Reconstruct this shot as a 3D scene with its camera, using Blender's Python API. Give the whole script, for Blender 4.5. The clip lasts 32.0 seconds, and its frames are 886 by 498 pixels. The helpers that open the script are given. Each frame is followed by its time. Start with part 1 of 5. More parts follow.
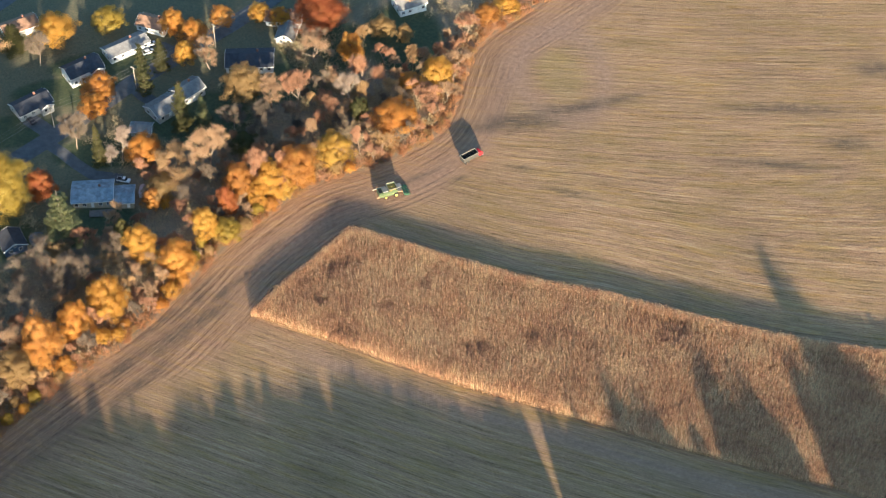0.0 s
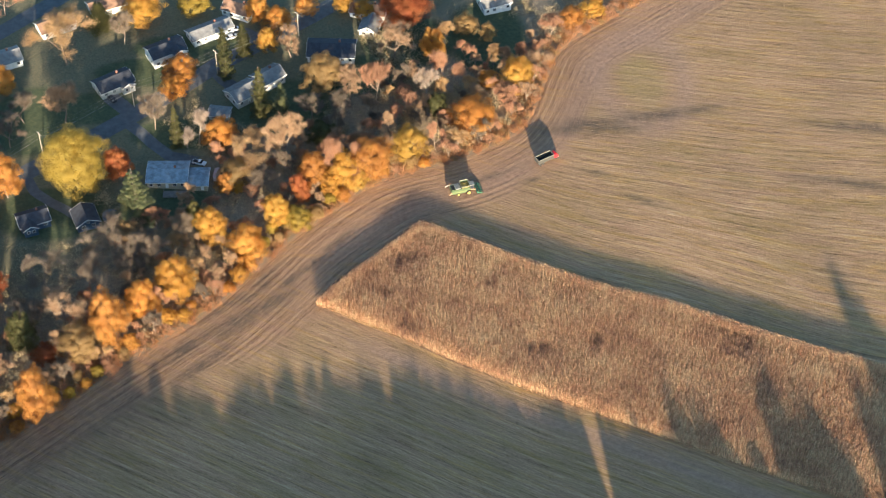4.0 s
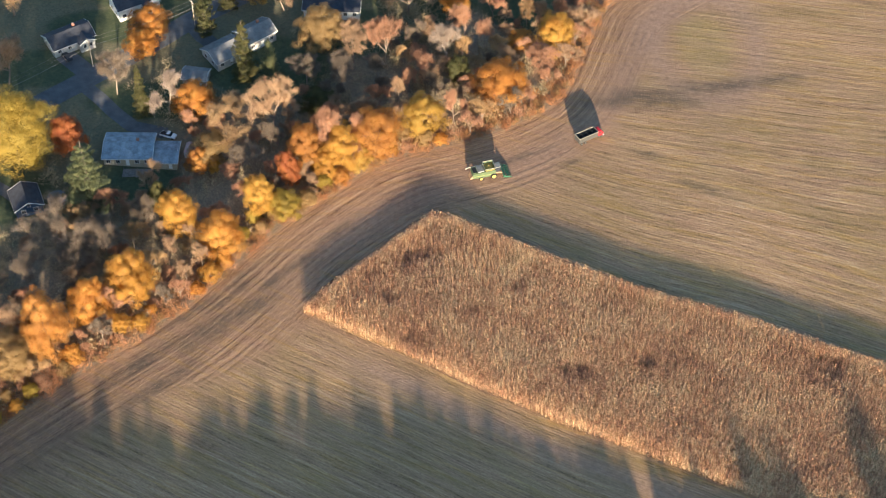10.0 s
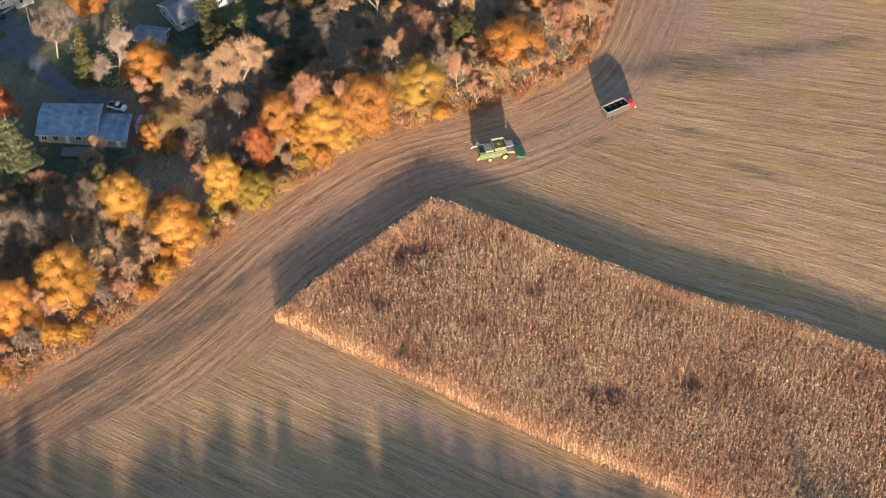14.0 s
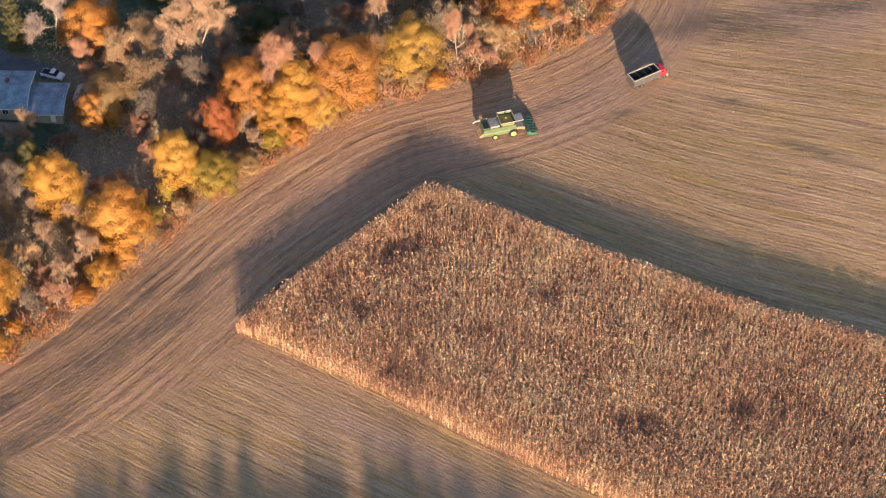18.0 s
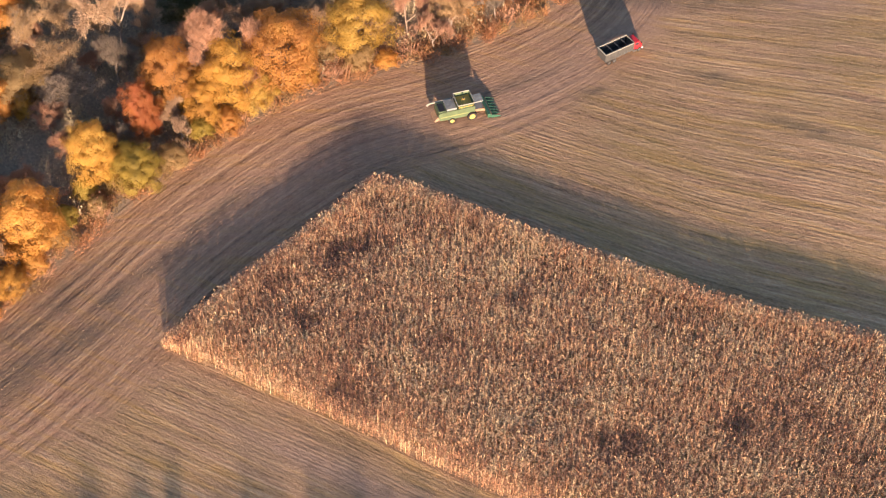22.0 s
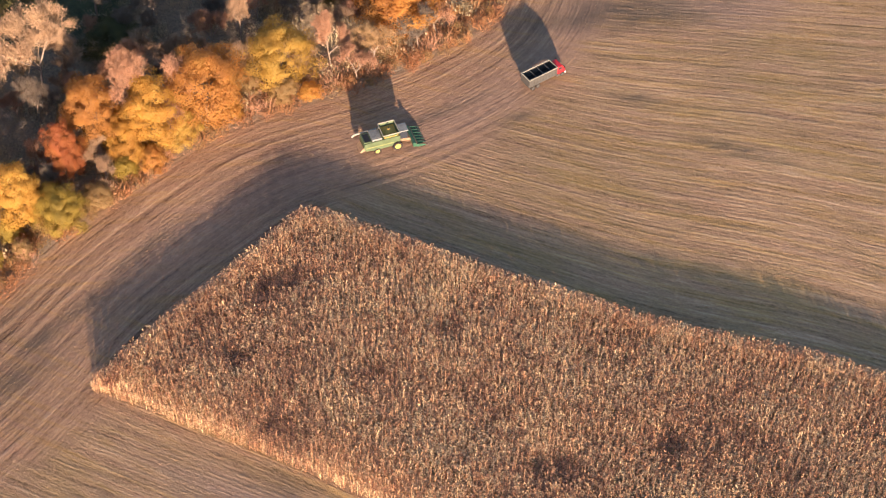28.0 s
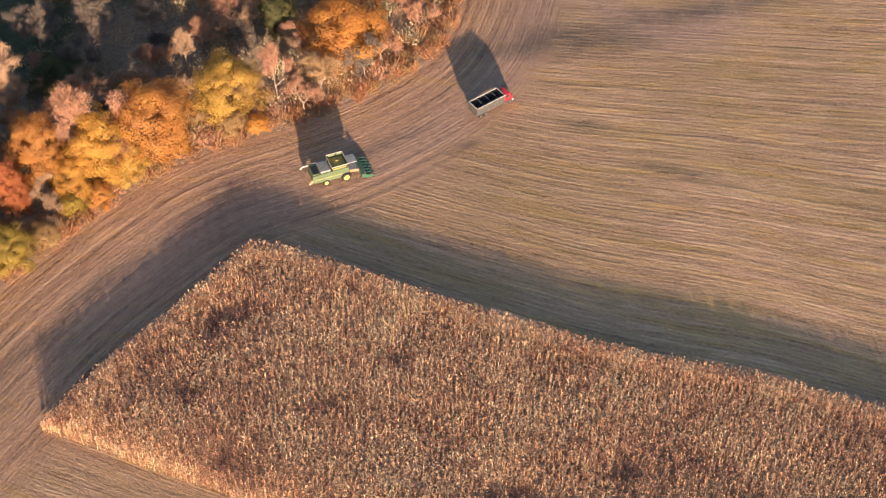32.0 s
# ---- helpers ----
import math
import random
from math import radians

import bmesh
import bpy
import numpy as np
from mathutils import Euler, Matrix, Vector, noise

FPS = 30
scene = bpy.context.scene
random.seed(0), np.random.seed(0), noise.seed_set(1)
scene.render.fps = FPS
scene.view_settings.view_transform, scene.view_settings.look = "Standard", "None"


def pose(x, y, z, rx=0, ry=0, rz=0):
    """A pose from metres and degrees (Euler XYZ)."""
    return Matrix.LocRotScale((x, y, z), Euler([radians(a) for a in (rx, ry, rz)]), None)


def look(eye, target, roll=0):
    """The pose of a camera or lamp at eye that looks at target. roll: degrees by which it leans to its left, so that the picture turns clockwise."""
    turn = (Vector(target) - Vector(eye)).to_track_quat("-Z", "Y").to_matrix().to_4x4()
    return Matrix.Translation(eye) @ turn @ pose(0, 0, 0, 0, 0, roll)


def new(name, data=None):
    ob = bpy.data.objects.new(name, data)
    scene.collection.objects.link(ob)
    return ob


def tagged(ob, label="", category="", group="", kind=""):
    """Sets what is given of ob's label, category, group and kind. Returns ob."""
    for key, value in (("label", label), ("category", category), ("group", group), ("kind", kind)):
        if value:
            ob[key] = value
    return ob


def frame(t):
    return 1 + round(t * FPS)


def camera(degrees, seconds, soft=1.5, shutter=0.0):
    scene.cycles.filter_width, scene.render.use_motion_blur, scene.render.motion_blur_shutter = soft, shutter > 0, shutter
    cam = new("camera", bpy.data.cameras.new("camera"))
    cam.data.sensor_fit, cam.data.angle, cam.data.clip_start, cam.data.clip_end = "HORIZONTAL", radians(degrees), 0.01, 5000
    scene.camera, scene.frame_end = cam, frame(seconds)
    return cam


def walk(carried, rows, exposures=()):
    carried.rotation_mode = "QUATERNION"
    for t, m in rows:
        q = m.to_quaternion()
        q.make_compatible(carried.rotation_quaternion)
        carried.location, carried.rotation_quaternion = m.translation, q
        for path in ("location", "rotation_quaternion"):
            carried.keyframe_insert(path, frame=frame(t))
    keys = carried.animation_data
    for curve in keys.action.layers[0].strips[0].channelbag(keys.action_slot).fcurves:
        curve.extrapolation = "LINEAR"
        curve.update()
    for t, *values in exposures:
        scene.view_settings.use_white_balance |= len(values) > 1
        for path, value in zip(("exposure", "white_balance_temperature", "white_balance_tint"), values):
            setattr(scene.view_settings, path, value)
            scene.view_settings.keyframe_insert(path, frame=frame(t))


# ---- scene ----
cam = camera(28.0, 32.0, soft=1.2)
PATH = [
    (0, -13.49, -402.68, 436.99, 42.980, -5.883, -0.184),
    (0.5, -11.94, -402.65, 436.30, 43.008, -5.079, -0.185),
    (1, -10.80, -402.59, 435.65, 43.040, -4.477, -0.183),
    (1.5, -10.14, -402.61, 435.16, 43.059, -4.149, -0.191),
    (2, -9.70, -402.52, 434.67, 43.080, -3.864, -0.172),
    (2.5, -9.30, -402.39, 434.25, 43.087, -3.430, -0.108),
    (3, -8.96, -402.38, 434.25, 43.078, -2.857, 0.021),
    (3.5, -8.71, -402.64, 434.88, 43.046, -2.292, 0.148),
    (4, -8.49, -403.01, 435.65, 43.010, -1.920, 0.220),
    (4.5, -8.17, -403.00, 435.74, 42.998, -1.735, 0.245),
    (5.5, -6.92, -398.89, 431.76, 42.958, -1.267, 0.032),
    (6.5, -5.49, -388.44, 421.86, 42.848, -0.811, 0.198),
    (7.5, -3.92, -369.31, 403.72, 42.647, -0.619, 0.102),
    (8.5, -2.65, -350.97, 385.43, 42.504, -0.454, 0.005),
    (9.5, -1.70, -333.76, 368.25, 42.352, -0.326, -0.056),
    (10.5, -1.04, -317.43, 352.06, 42.179, -0.229, -0.103),
    (11.5, -0.55, -302.11, 336.92, 41.990, -0.136, -0.144),
    (12.5, -0.19, -287.52, 322.50, 41.799, -0.059, -0.156),
    (13.5, 0.00, -273.74, 308.85, 41.600, -0.011, -0.154),
    (14.5, 0.30, -261.42, 295.78, 41.483, 0.051, -0.179),
    (16.5, 0.70, -237.67, 270.90, 41.192, 0.124, -0.219),
    (17.5, 0.86, -226.26, 259.64, 40.958, 0.127, -0.263),
    (18, 0.89, -220.91, 254.04, 40.881, 0.045, -0.263),
    (18.5, 0.99, -215.67, 248.56, 40.799, -0.158, -0.226),
    (19, 1.18, -210.55, 243.26, 40.709, -0.383, -0.226),
    (19.5, 1.38, -205.53, 238.02, 40.629, -0.635, -0.203),
    (20, 1.59, -200.66, 232.94, 40.536, -0.877, -0.177),
    (20.5, 1.84, -195.90, 228.09, 40.456, -1.137, -0.145),
    (21, 2.03, -194.53, 226.60, 40.437, -1.387, -0.119),
    (21.5, 2.19, -194.53, 226.64, 40.429, -1.635, -0.092),
    (22, 2.34, -194.49, 226.73, 40.424, -1.867, -0.068),
    (23, 2.65, -194.43, 226.89, 40.414, -2.354, -0.022),
    (24, 2.98, -194.40, 227.08, 40.389, -2.843, 0.043),
    (25, 3.26, -194.32, 226.90, 40.588, -3.328, 0.094),
    (28, 4.22, -193.11, 227.23, 41.119, -4.845, 0.281),
    (29, 4.59, -192.52, 227.65, 41.227, -5.357, 0.350),
    (30, 5.00, -192.22, 227.74, 41.421, -5.848, 0.412),
    (31, 5.44, -191.91, 227.80, 41.606, -6.339, 0.462),
    (32, 5.90, -191.57, 227.90, 41.783, -6.817, 0.512),
]


# seconds, eye, pitch, yaw, roll
def eye_pose(x, y, z, rx, yaw, roll):
    return pose(x, y, z, 0, 0, yaw) @ pose(0, 0, 0, rx, 0, 0) @ pose(0, 0, 0, 0, 0, roll)


walk(cam, [(t, eye_pose(*row)) for t, *row in PATH], exposures=((0.0, 2.12, 5800, 1), (4.5, 2.12, 5800, 1), (13.0, 2.02, 5900, 7), (20.5, 1.92, 6260, 19), (32.0, 1.92, 6280, 19)))

# ---- light ----
SUN_EL, SUN_DIR = radians(8.6), Vector((0.12, -1.0, 0.0)).normalized()
world = bpy.data.worlds.new("sky")
scene.world = world
world.use_nodes = True
wn = world.node_tree
sky = wn.nodes.new("ShaderNodeTexSky")
sky.sky_type, sky.sun_disc, sky.sun_elevation = "NISHITA", False, SUN_EL
sky.sun_rotation = math.atan2(SUN_DIR.x, SUN_DIR.y)
sky.air_density, sky.dust_density, sky.ozone_density = 1.0, 0.7, 2.0
wn.links.new(sky.outputs[0], wn.nodes["Background"].inputs[0])
wn.nodes["Background"].inputs[1].default_value = 0.096
sun = new("sun", bpy.data.lights.new("sun", "SUN"))
sun.data.energy, sun.data.angle, sun.data.color = 5.0, radians(1.1), (1.0, 0.745, 0.505)
sun.matrix_world = look((SUN_DIR * math.cos(SUN_EL) + Vector((0, 0, math.sin(SUN_EL)))) * 300, (0, 0, 0))


# ---- materials ----
def mat(name, rough=0.8, metal=0.0):
    m = bpy.data.materials.new(name)
    m.use_nodes = True
    n = m.node_tree
    b = n.nodes["Principled BSDF"]
    b.inputs["Roughness"].default_value = rough
    b.inputs["Metallic"].default_value = metal
    b.inputs["Specular IOR Level"].default_value = 0.25
    return m, n, b


def node(n, kind, **values):
    k = n.nodes.new("ShaderNode" + kind)
    for key, v in values.items():
        k.inputs[key].default_value = v
    return k


def ramp(n, source, stops):
    r = n.nodes.new("ShaderNodeValToRGB")
    e = r.color_ramp.elements
    while len(e) < len(stops):
        e.new(0.5)
    for k, (p, c) in zip(e, stops):
        k.position, k.color = p, (*c, 1)
    n.links.new(source, r.inputs[0])
    return r.outputs[0]


def blend(n, fac, a, b, how="MIX"):
    m = n.nodes.new("ShaderNodeMix")
    m.data_type, m.blend_type = "RGBA", how
    for k, v in ((0, fac), (6, a), (7, b)):
        if isinstance(v, (int, float)):
            m.inputs[k].default_value = v
        elif isinstance(v, tuple):
            m.inputs[k].default_value = (*v, 1)
        else:
            n.links.new(v, m.inputs[k])
    return m.outputs[2]


def maths(n, op, a, b=0.0, c=0.0):
    m = n.nodes.new("ShaderNodeMath")
    m.operation = op
    for k, v in enumerate((a, b, c)):
        if isinstance(v, (int, float)):
            m.inputs[k].default_value = v
        else:
            n.links.new(v, m.inputs[k])
    return m.outputs[0]


def noise_of(n, vector, scale, detail=4.0, rough=0.6):
    k = node(n, "TexNoise", Scale=scale, Detail=detail, Roughness=rough)
    if vector is not None:
        n.links.new(vector, k.inputs["Vector"])
    return k.outputs["Fac"]


def bump(n, b, height, strength, distance):
    k = node(n, "Bump", Strength=strength, Distance=distance)
    n.links.new(height, k.inputs["Height"])
    n.links.new(k.outputs[0], b.inputs["Normal"])


def where(n):
    return n.nodes.new("ShaderNodeNewGeometry").outputs["Position"]


def local(n):
    return n.nodes.new("ShaderNodeTexCoord").outputs["Object"]


def plain(name, colour, rough=0.7, metal=0.0, vary=0.25, scale=1.5, grain=12.0, relief=0.0):
    """Paint, metal or plastic with broad stains and a fine grain."""
    m, n, b = mat(name, rough, metal)
    v = local(n)
    low = tuple(c * (1 - vary) for c in colour)
    high = tuple(min(1, c * (1 + vary * 0.6)) for c in colour)
    c = ramp(n, noise_of(n, v, scale), ((0.3, low), (0.7, high)))
    g = ramp(n, noise_of(n, v, grain, 2.0), ((0.3, (1 - vary * 0.6,) * 3), (0.75, (1, 1, 1))))
    n.links.new(blend(n, 1.0, c, g, "MULTIPLY"), b.inputs["Base Color"])
    if relief:
        bump(n, b, noise_of(n, v, grain, 3.0), 0.6, relief)
    return m


def leafy(name, dark, mid, light, clear=0.56):
    """Leaves: each its own shade, in broad patches of ripeness, letting light through."""
    m, n, b = mat(name, 0.6)
    geo = n.nodes.new("ShaderNodeNewGeometry")
    info = n.nodes.new("ShaderNodeObjectInfo")
    patch = noise_of(n, geo.outputs["Position"], 0.24, 3.0)
    t = maths(n, "ADD", maths(n, "MULTIPLY", geo.outputs["Random Per Island"], 0.07), maths(n, "MULTIPLY", maths(n, "SUBTRACT", patch, 0.08), 1.0))
    t = maths(n, "ADD", t, maths(n, "MULTIPLY", maths(n, "SUBTRACT", info.outputs["Random"], 0.5), 0.25))
    c = ramp(n, t, ((0.08, dark), (0.45, mid), (0.85, light)))
    n.links.new(c, b.inputs["Base Color"])
    tr = n.nodes.new("ShaderNodeBsdfTranslucent")
    n.links.new(c, tr.inputs["Color"])
    mix = n.nodes.new("ShaderNodeMixShader")
    mix.inputs[0].default_value = clear
    n.links.new(b.outputs[0], mix.inputs[1])
    n.links.new(tr.outputs[0], mix.inputs[2])
    n.links.new(mix.outputs[0], n.nodes["Material Output"].inputs["Surface"])
    return m


TONES = {
    "gold": leafy("gold_leaves", (0.32, 0.155, 0.045), (0.5, 0.285, 0.06), (0.6, 0.415, 0.1)),
    "orange": leafy("orange_leaves", (0.33, 0.142, 0.045), (0.52, 0.255, 0.06), (0.62, 0.39, 0.1)),
    "amber": leafy("amber_leaves", (0.29, 0.132, 0.045), (0.48, 0.24, 0.065), (0.59, 0.37, 0.1)),
    "yellow": leafy("yellow_leaves", (0.27, 0.165, 0.04), (0.48, 0.31, 0.07), (0.56, 0.42, 0.12)),
    "red": leafy("red_leaves", (0.19, 0.055, 0.03), (0.34, 0.11, 0.045), (0.43, 0.19, 0.06)),
    "lime": leafy("yellow_green_leaves", (0.17, 0.125, 0.03), (0.36, 0.265, 0.055), (0.48, 0.37, 0.09)),
    "olive": leafy("olive_leaves", (0.05, 0.06, 0.025), (0.12, 0.115, 0.045), (0.22, 0.19, 0.07)),
    "straw": leafy("straw_leaves", (0.20, 0.13, 0.06), (0.36, 0.245, 0.11), (0.47, 0.34, 0.16)),
    "tan": leafy("tan_twigs", (0.165, 0.105, 0.066), (0.319, 0.207, 0.128), (0.456, 0.314, 0.188), clear=0.1),
    "rust": leafy("rust_twigs", (0.165, 0.089, 0.059), (0.319, 0.171, 0.105), (0.445, 0.239, 0.137), clear=0.1),
    "grey": leafy("grey_twigs", (0.085, 0.066, 0.05), (0.15, 0.118, 0.09), (0.25, 0.19, 0.14), clear=0.05),
    "ochre": leafy("ochre_twigs", (0.198, 0.121, 0.061), (0.374, 0.242, 0.121), (0.495, 0.341, 0.171), clear=0.15),
    "white": leafy("pale_twigs", (0.15, 0.115, 0.095), (0.25, 0.195, 0.16), (0.36, 0.285, 0.23), clear=0.1),
    "green": leafy("blue_green_needles", (0.04, 0.05, 0.028), (0.11, 0.12, 0.055), (0.22, 0.21, 0.09), clear=0.15),
    "stubble": leafy("corn_stubble", (0.16, 0.095, 0.06), (0.34, 0.22, 0.135), (0.46, 0.33, 0.21), clear=0.1),
    "brush": leafy("brush_leaves", (0.14, 0.062, 0.033), (0.30, 0.135, 0.062), (0.43, 0.235, 0.10), clear=0.2),
    "thicket": leafy("thicket_twigs", (0.17, 0.15, 0.095), (0.35, 0.285, 0.17), (0.48, 0.37, 0.22), clear=0.1),
}


def corn_material():
    """Dry leaves: each plant has its own ripeness, each leaf its own shade."""
    m, n, b = mat("dry_corn", 0.65)
    at = n.nodes.new("ShaderNodeAttribute")
    at.attribute_name = "ripeness"
    geo = n.nodes.new("ShaderNodeNewGeometry")
    patch = noise_of(n, geo.outputs["Position"], 0.07, 3.0)
    stand = noise_of(n, geo.outputs["Position"], 0.55, 3.0, 0.7)
    t = maths(n, "ADD", maths(n, "MULTIPLY", maths(n, "SUBTRACT", stand, 0.5), 0.85), maths(n, "ADD", maths(n, "MULTIPLY", at.outputs["Fac"], 0.80), maths(n, "MULTIPLY", geo.outputs["Random Per Island"], 0.34)))
    t = maths(n, "ADD", t, maths(n, "MULTIPLY", maths(n, "SUBTRACT", patch, 0.50), 1.0))
    c = ramp(n, t, ((0.04, (0.13, 0.066, 0.05)), (0.26, (0.45, 0.208, 0.108)), (0.56, (0.70, 0.375, 0.19)), (0.90, (0.84, 0.59, 0.31))))
    n.links.new(c, b.inputs["Base Color"])
    return m


CORN = corn_material()
BARK = plain("bark", (0.20, 0.16, 0.13), 0.9, vary=0.4, scale=2.0, grain=14)
LIMB_BARK = plain("weathered_limb_bark", (0.27, 0.21, 0.165), 0.9, vary=0.35, scale=2.0, grain=14)
PALE_BARK = plain("pale_bark", (0.33, 0.285, 0.235), 0.9, vary=0.35, scale=2.0, grain=14)

# ---- building helpers ----
def part(name, bm, material, parent, label=""):
    me = bpy.data.meshes.new(name)
    bm.to_mesh(me)
    bm.free()
    return part_mesh(name, me, material, parent, label)


def part_mesh(name, me, material, parent, label=""):
    if material and not me.materials:
        me.materials.append(material)
    ob = new(name, me)
    ob.parent = parent
    return tagged(ob, label)


def thing(name, m, label, category, group="", kind=""):
    ob = new(name)
    ob.matrix_world = settled(m)
    ob.empty_display_size = 0.2
    return tagged(ob, label, category, group, kind)


def box(bm, x0, y0, z0, x1, y1, z1, m=None, edge=0.0):
    r = bmesh.ops.create_cube(bm, size=1, matrix=Matrix.LocRotScale(((x0 + x1) / 2, (y0 + y1) / 2, (z0 + z1) / 2), None, (x1 - x0, y1 - y0, z1 - z0)))
    vs = r["verts"]
    if edge:
        es = list({e for v in vs for e in v.link_edges})
        vs = list({v for f in bmesh.ops.bevel(bm, geom=es, offset=edge, segments=2, affect="EDGES", profile=0.7)["faces"] for v in f.verts} | {v for v in vs if v.is_valid})
    if m:
        bmesh.ops.transform(bm, matrix=m, verts=vs)
    return vs


def boxed(*dims, m=None, edge=0.0):
    bm = bmesh.new()
    box(bm, *dims, m=m, edge=edge)
    return bm


def rod(bm, a, b, ra, rb=None, n=8):
    a, b = Vector(a), Vector(b)
    d = b - a
    m = Matrix.Translation((a + b) / 2) @ d.to_track_quat("Z", "Y").to_matrix().to_4x4()
    bmesh.ops.create_cone(bm, cap_ends=True, segments=n, radius1=ra, radius2=ra if rb is None else rb, depth=d.length, matrix=m)


def hull(points, faces):
    bm = bmesh.new()
    vs = [bm.verts.new(p) for p in points]
    for f in faces:
        bm.faces.new([vs[i] for i in f])
    bmesh.ops.recalc_face_normals(bm, faces=bm.faces)
    return bm


def prism(outline, y0, y1, edge=0.0):
    """A side outline in x and z, drawn out from y0 to y1."""
    n = len(outline)
    pts = [(x, y0, z) for x, z in outline] + [(x, y1, z) for x, z in outline]
    bm = hull(pts, [tuple(range(n)), tuple(range(2 * n - 1, n - 1, -1))] + [(i, (i + 1) % n, n + (i + 1) % n, n + i) for i in range(n)])
    if edge:
        bmesh.ops.bevel(bm, geom=list(bm.edges), offset=edge, segments=2, affect="EDGES", profile=0.7)
    return bm


def quads_mesh(name, q):
    """A mesh of loose quads from an array of n x 4 x 3."""
    n = len(q)
    me = bpy.data.meshes.new(name)
    me.vertices.add(4 * n)
    me.vertices.foreach_set("co", np.ascontiguousarray(q, np.float32).ravel())
    me.loops.add(4 * n)
    me.loops.foreach_set("vertex_index", np.arange(4 * n, dtype=np.int32))
    me.polygons.add(n)
    me.polygons.foreach_set("loop_start", np.arange(0, 4 * n, 4, dtype=np.int32))
    me.update(calc_edges=True)
    return me


def unit(a):
    return a / np.maximum(np.linalg.norm(a, axis=-1, keepdims=True), 1e-9)


def cards(rng, centre, facing, size, long=1.3):
    """Leaf-like quads at the centres, turned about at random round their facing."""
    a = unit(np.cross(facing, unit(rng.normal(size=centre.shape))))
    b = unit(np.cross(facing, a))
    s = size[:, None]
    return np.stack([centre - a * s * long * 0.5, centre - b * s * 0.42, centre + a * s * long * 0.5, centre + b * s * 0.42], 1)


def slivers(rng, root, way, length, width):
    side = unit(np.cross(way, unit(rng.normal(size=root.shape)))) * width[:, None]
    tip = root + way * length[:, None]
    return np.stack([root - side, root + side, tip + side * 0.5, tip - side * 0.5], 1)


# ---- trees: each kind is shaped once, and its meshes are shared ----
def limbs(rng, height, spread, levels, r0, trunk=0.3):
    """A tapered trunk with forking limbs, as a list of segments; returns them and the outermost points."""
    segs, tips = [], []

    def grow(p, d, length, r, level):
        q = p + d * length
        segs.append((p, q, r, r * 0.68))
        if level == 0:
            tips.append((q, d))
            return
        tips.append((q, d))
        for _ in range(3 if level > 1 else 4):
            away = unit(rng.normal(size=3))
            e = unit(d * rng.uniform(0.7, 1.1) + away * spread * rng.uniform(0.6, 1.2) + np.array([0, 0, 0.22]))
            grow(q - d * length * rng.uniform(0, 0.25), e, length * rng.uniform(0.6, 0.8), r * rng.uniform(0.45, 0.62), level - 1)

    grow(np.zeros(3), unit(np.array([rng.normal() * 0.05, rng.normal() * 0.05, 1.0])), height * trunk, r0, levels)
    return segs, tips


def limb_mesh(name, segs, sides=5):
    q = []
    for p, e, ra, rb in segs:
        d = unit(e - p)
        a = unit(np.cross(d, [0.31, 0.72, 0.61]))
        b = np.cross(d, a)
        ang = np.linspace(0, 2 * np.pi, sides + 1)
        ring = np.cos(ang)[:, None] * a + np.sin(ang)[:, None] * b
        lo, hi = p + ring * ra, e + ring * rb
        for k in range(sides):
            q.append((lo[k], lo[k + 1], hi[k + 1], hi[k]))
    return quads_mesh(name, np.array(q))


def shape_maple(seed, n=30000, leaf=(0.13, 0.25), clumps=190, lump=(0.11, 0.24)):
    """About 6 m in radius and 15 m high; an uneven crown of many leaf clumps, full nearly to the ground, with gaps that show the limbs."""
    rng = np.random.default_rng(seed)
    segs, tips = limbs(rng, 14, 0.75, 3, 0.30, 0.24)
    R, rz, zc = 6.0, 7.0, 7.7
    m = clumps
    d = unit(rng.normal(size=(m, 3)))
    bulge = np.array([noise.noise((a * 1.7 + seed * 9.1, b * 1.7, c * 1.7)) for a, b, c in d])
    fine = np.array([noise.noise((a * 4 + seed * 5.3, b * 4, c * 4)) for a, b, c in d])
    reach = (0.80 + 0.30 * bulge + 0.16 * fine) * rng.uniform(0.80, 1.05, m)
    inner = rng.uniform(size=m) < 0.28
    reach[inner] *= rng.uniform(0.45, 0.8, inner.sum())
    mid = d * reach[:, None]
    mid[:, :2] *= (1 - 0.32 * np.clip(mid[:, 2], -0.5, 1))[:, None]
    mid[:, 2] = np.maximum(mid[:, 2], -0.80)
    lr = rng.uniform(*lump, m)
    holes = unit(rng.normal(size=(3, 3)))
    keep = np.all((d @ holes.T) < rng.uniform(0.95, 0.99, (1, 3)), 1) | inner
    mid, lr = mid[keep], lr[keep]
    m = len(mid)
    k = rng.choice(m, n, p=lr**2 / (lr**2).sum())
    f = unit(rng.normal(size=(n, 3)) + unit(mid)[k] * 0.7 + [0, 0, 0.2])
    c = mid[k] + f * lr[k][:, None] * np.array([1.15, 1.15, 0.75]) * rng.uniform(0.35, 1.12, (n, 1)) ** 0.6
    stray = rng.uniform(size=n) < 0.06
    c[stray] += rng.normal(size=(stray.sum(), 3)) * 0.06
    c[:, 2] = np.maximum(c[:, 2], -0.97 + rng.uniform(0, 0.1, n))
    pos = c * [R, R, rz] + [0, 0, zc]
    face = unit(f * 0.8 + unit(mid)[k] * 0.6 + rng.normal(size=f.shape) * 0.14)
    crown = quads_mesh("crown", cards(rng, pos, face, rng.uniform(*leaf, len(pos))))
    return limb_mesh("trunk", segs), crown


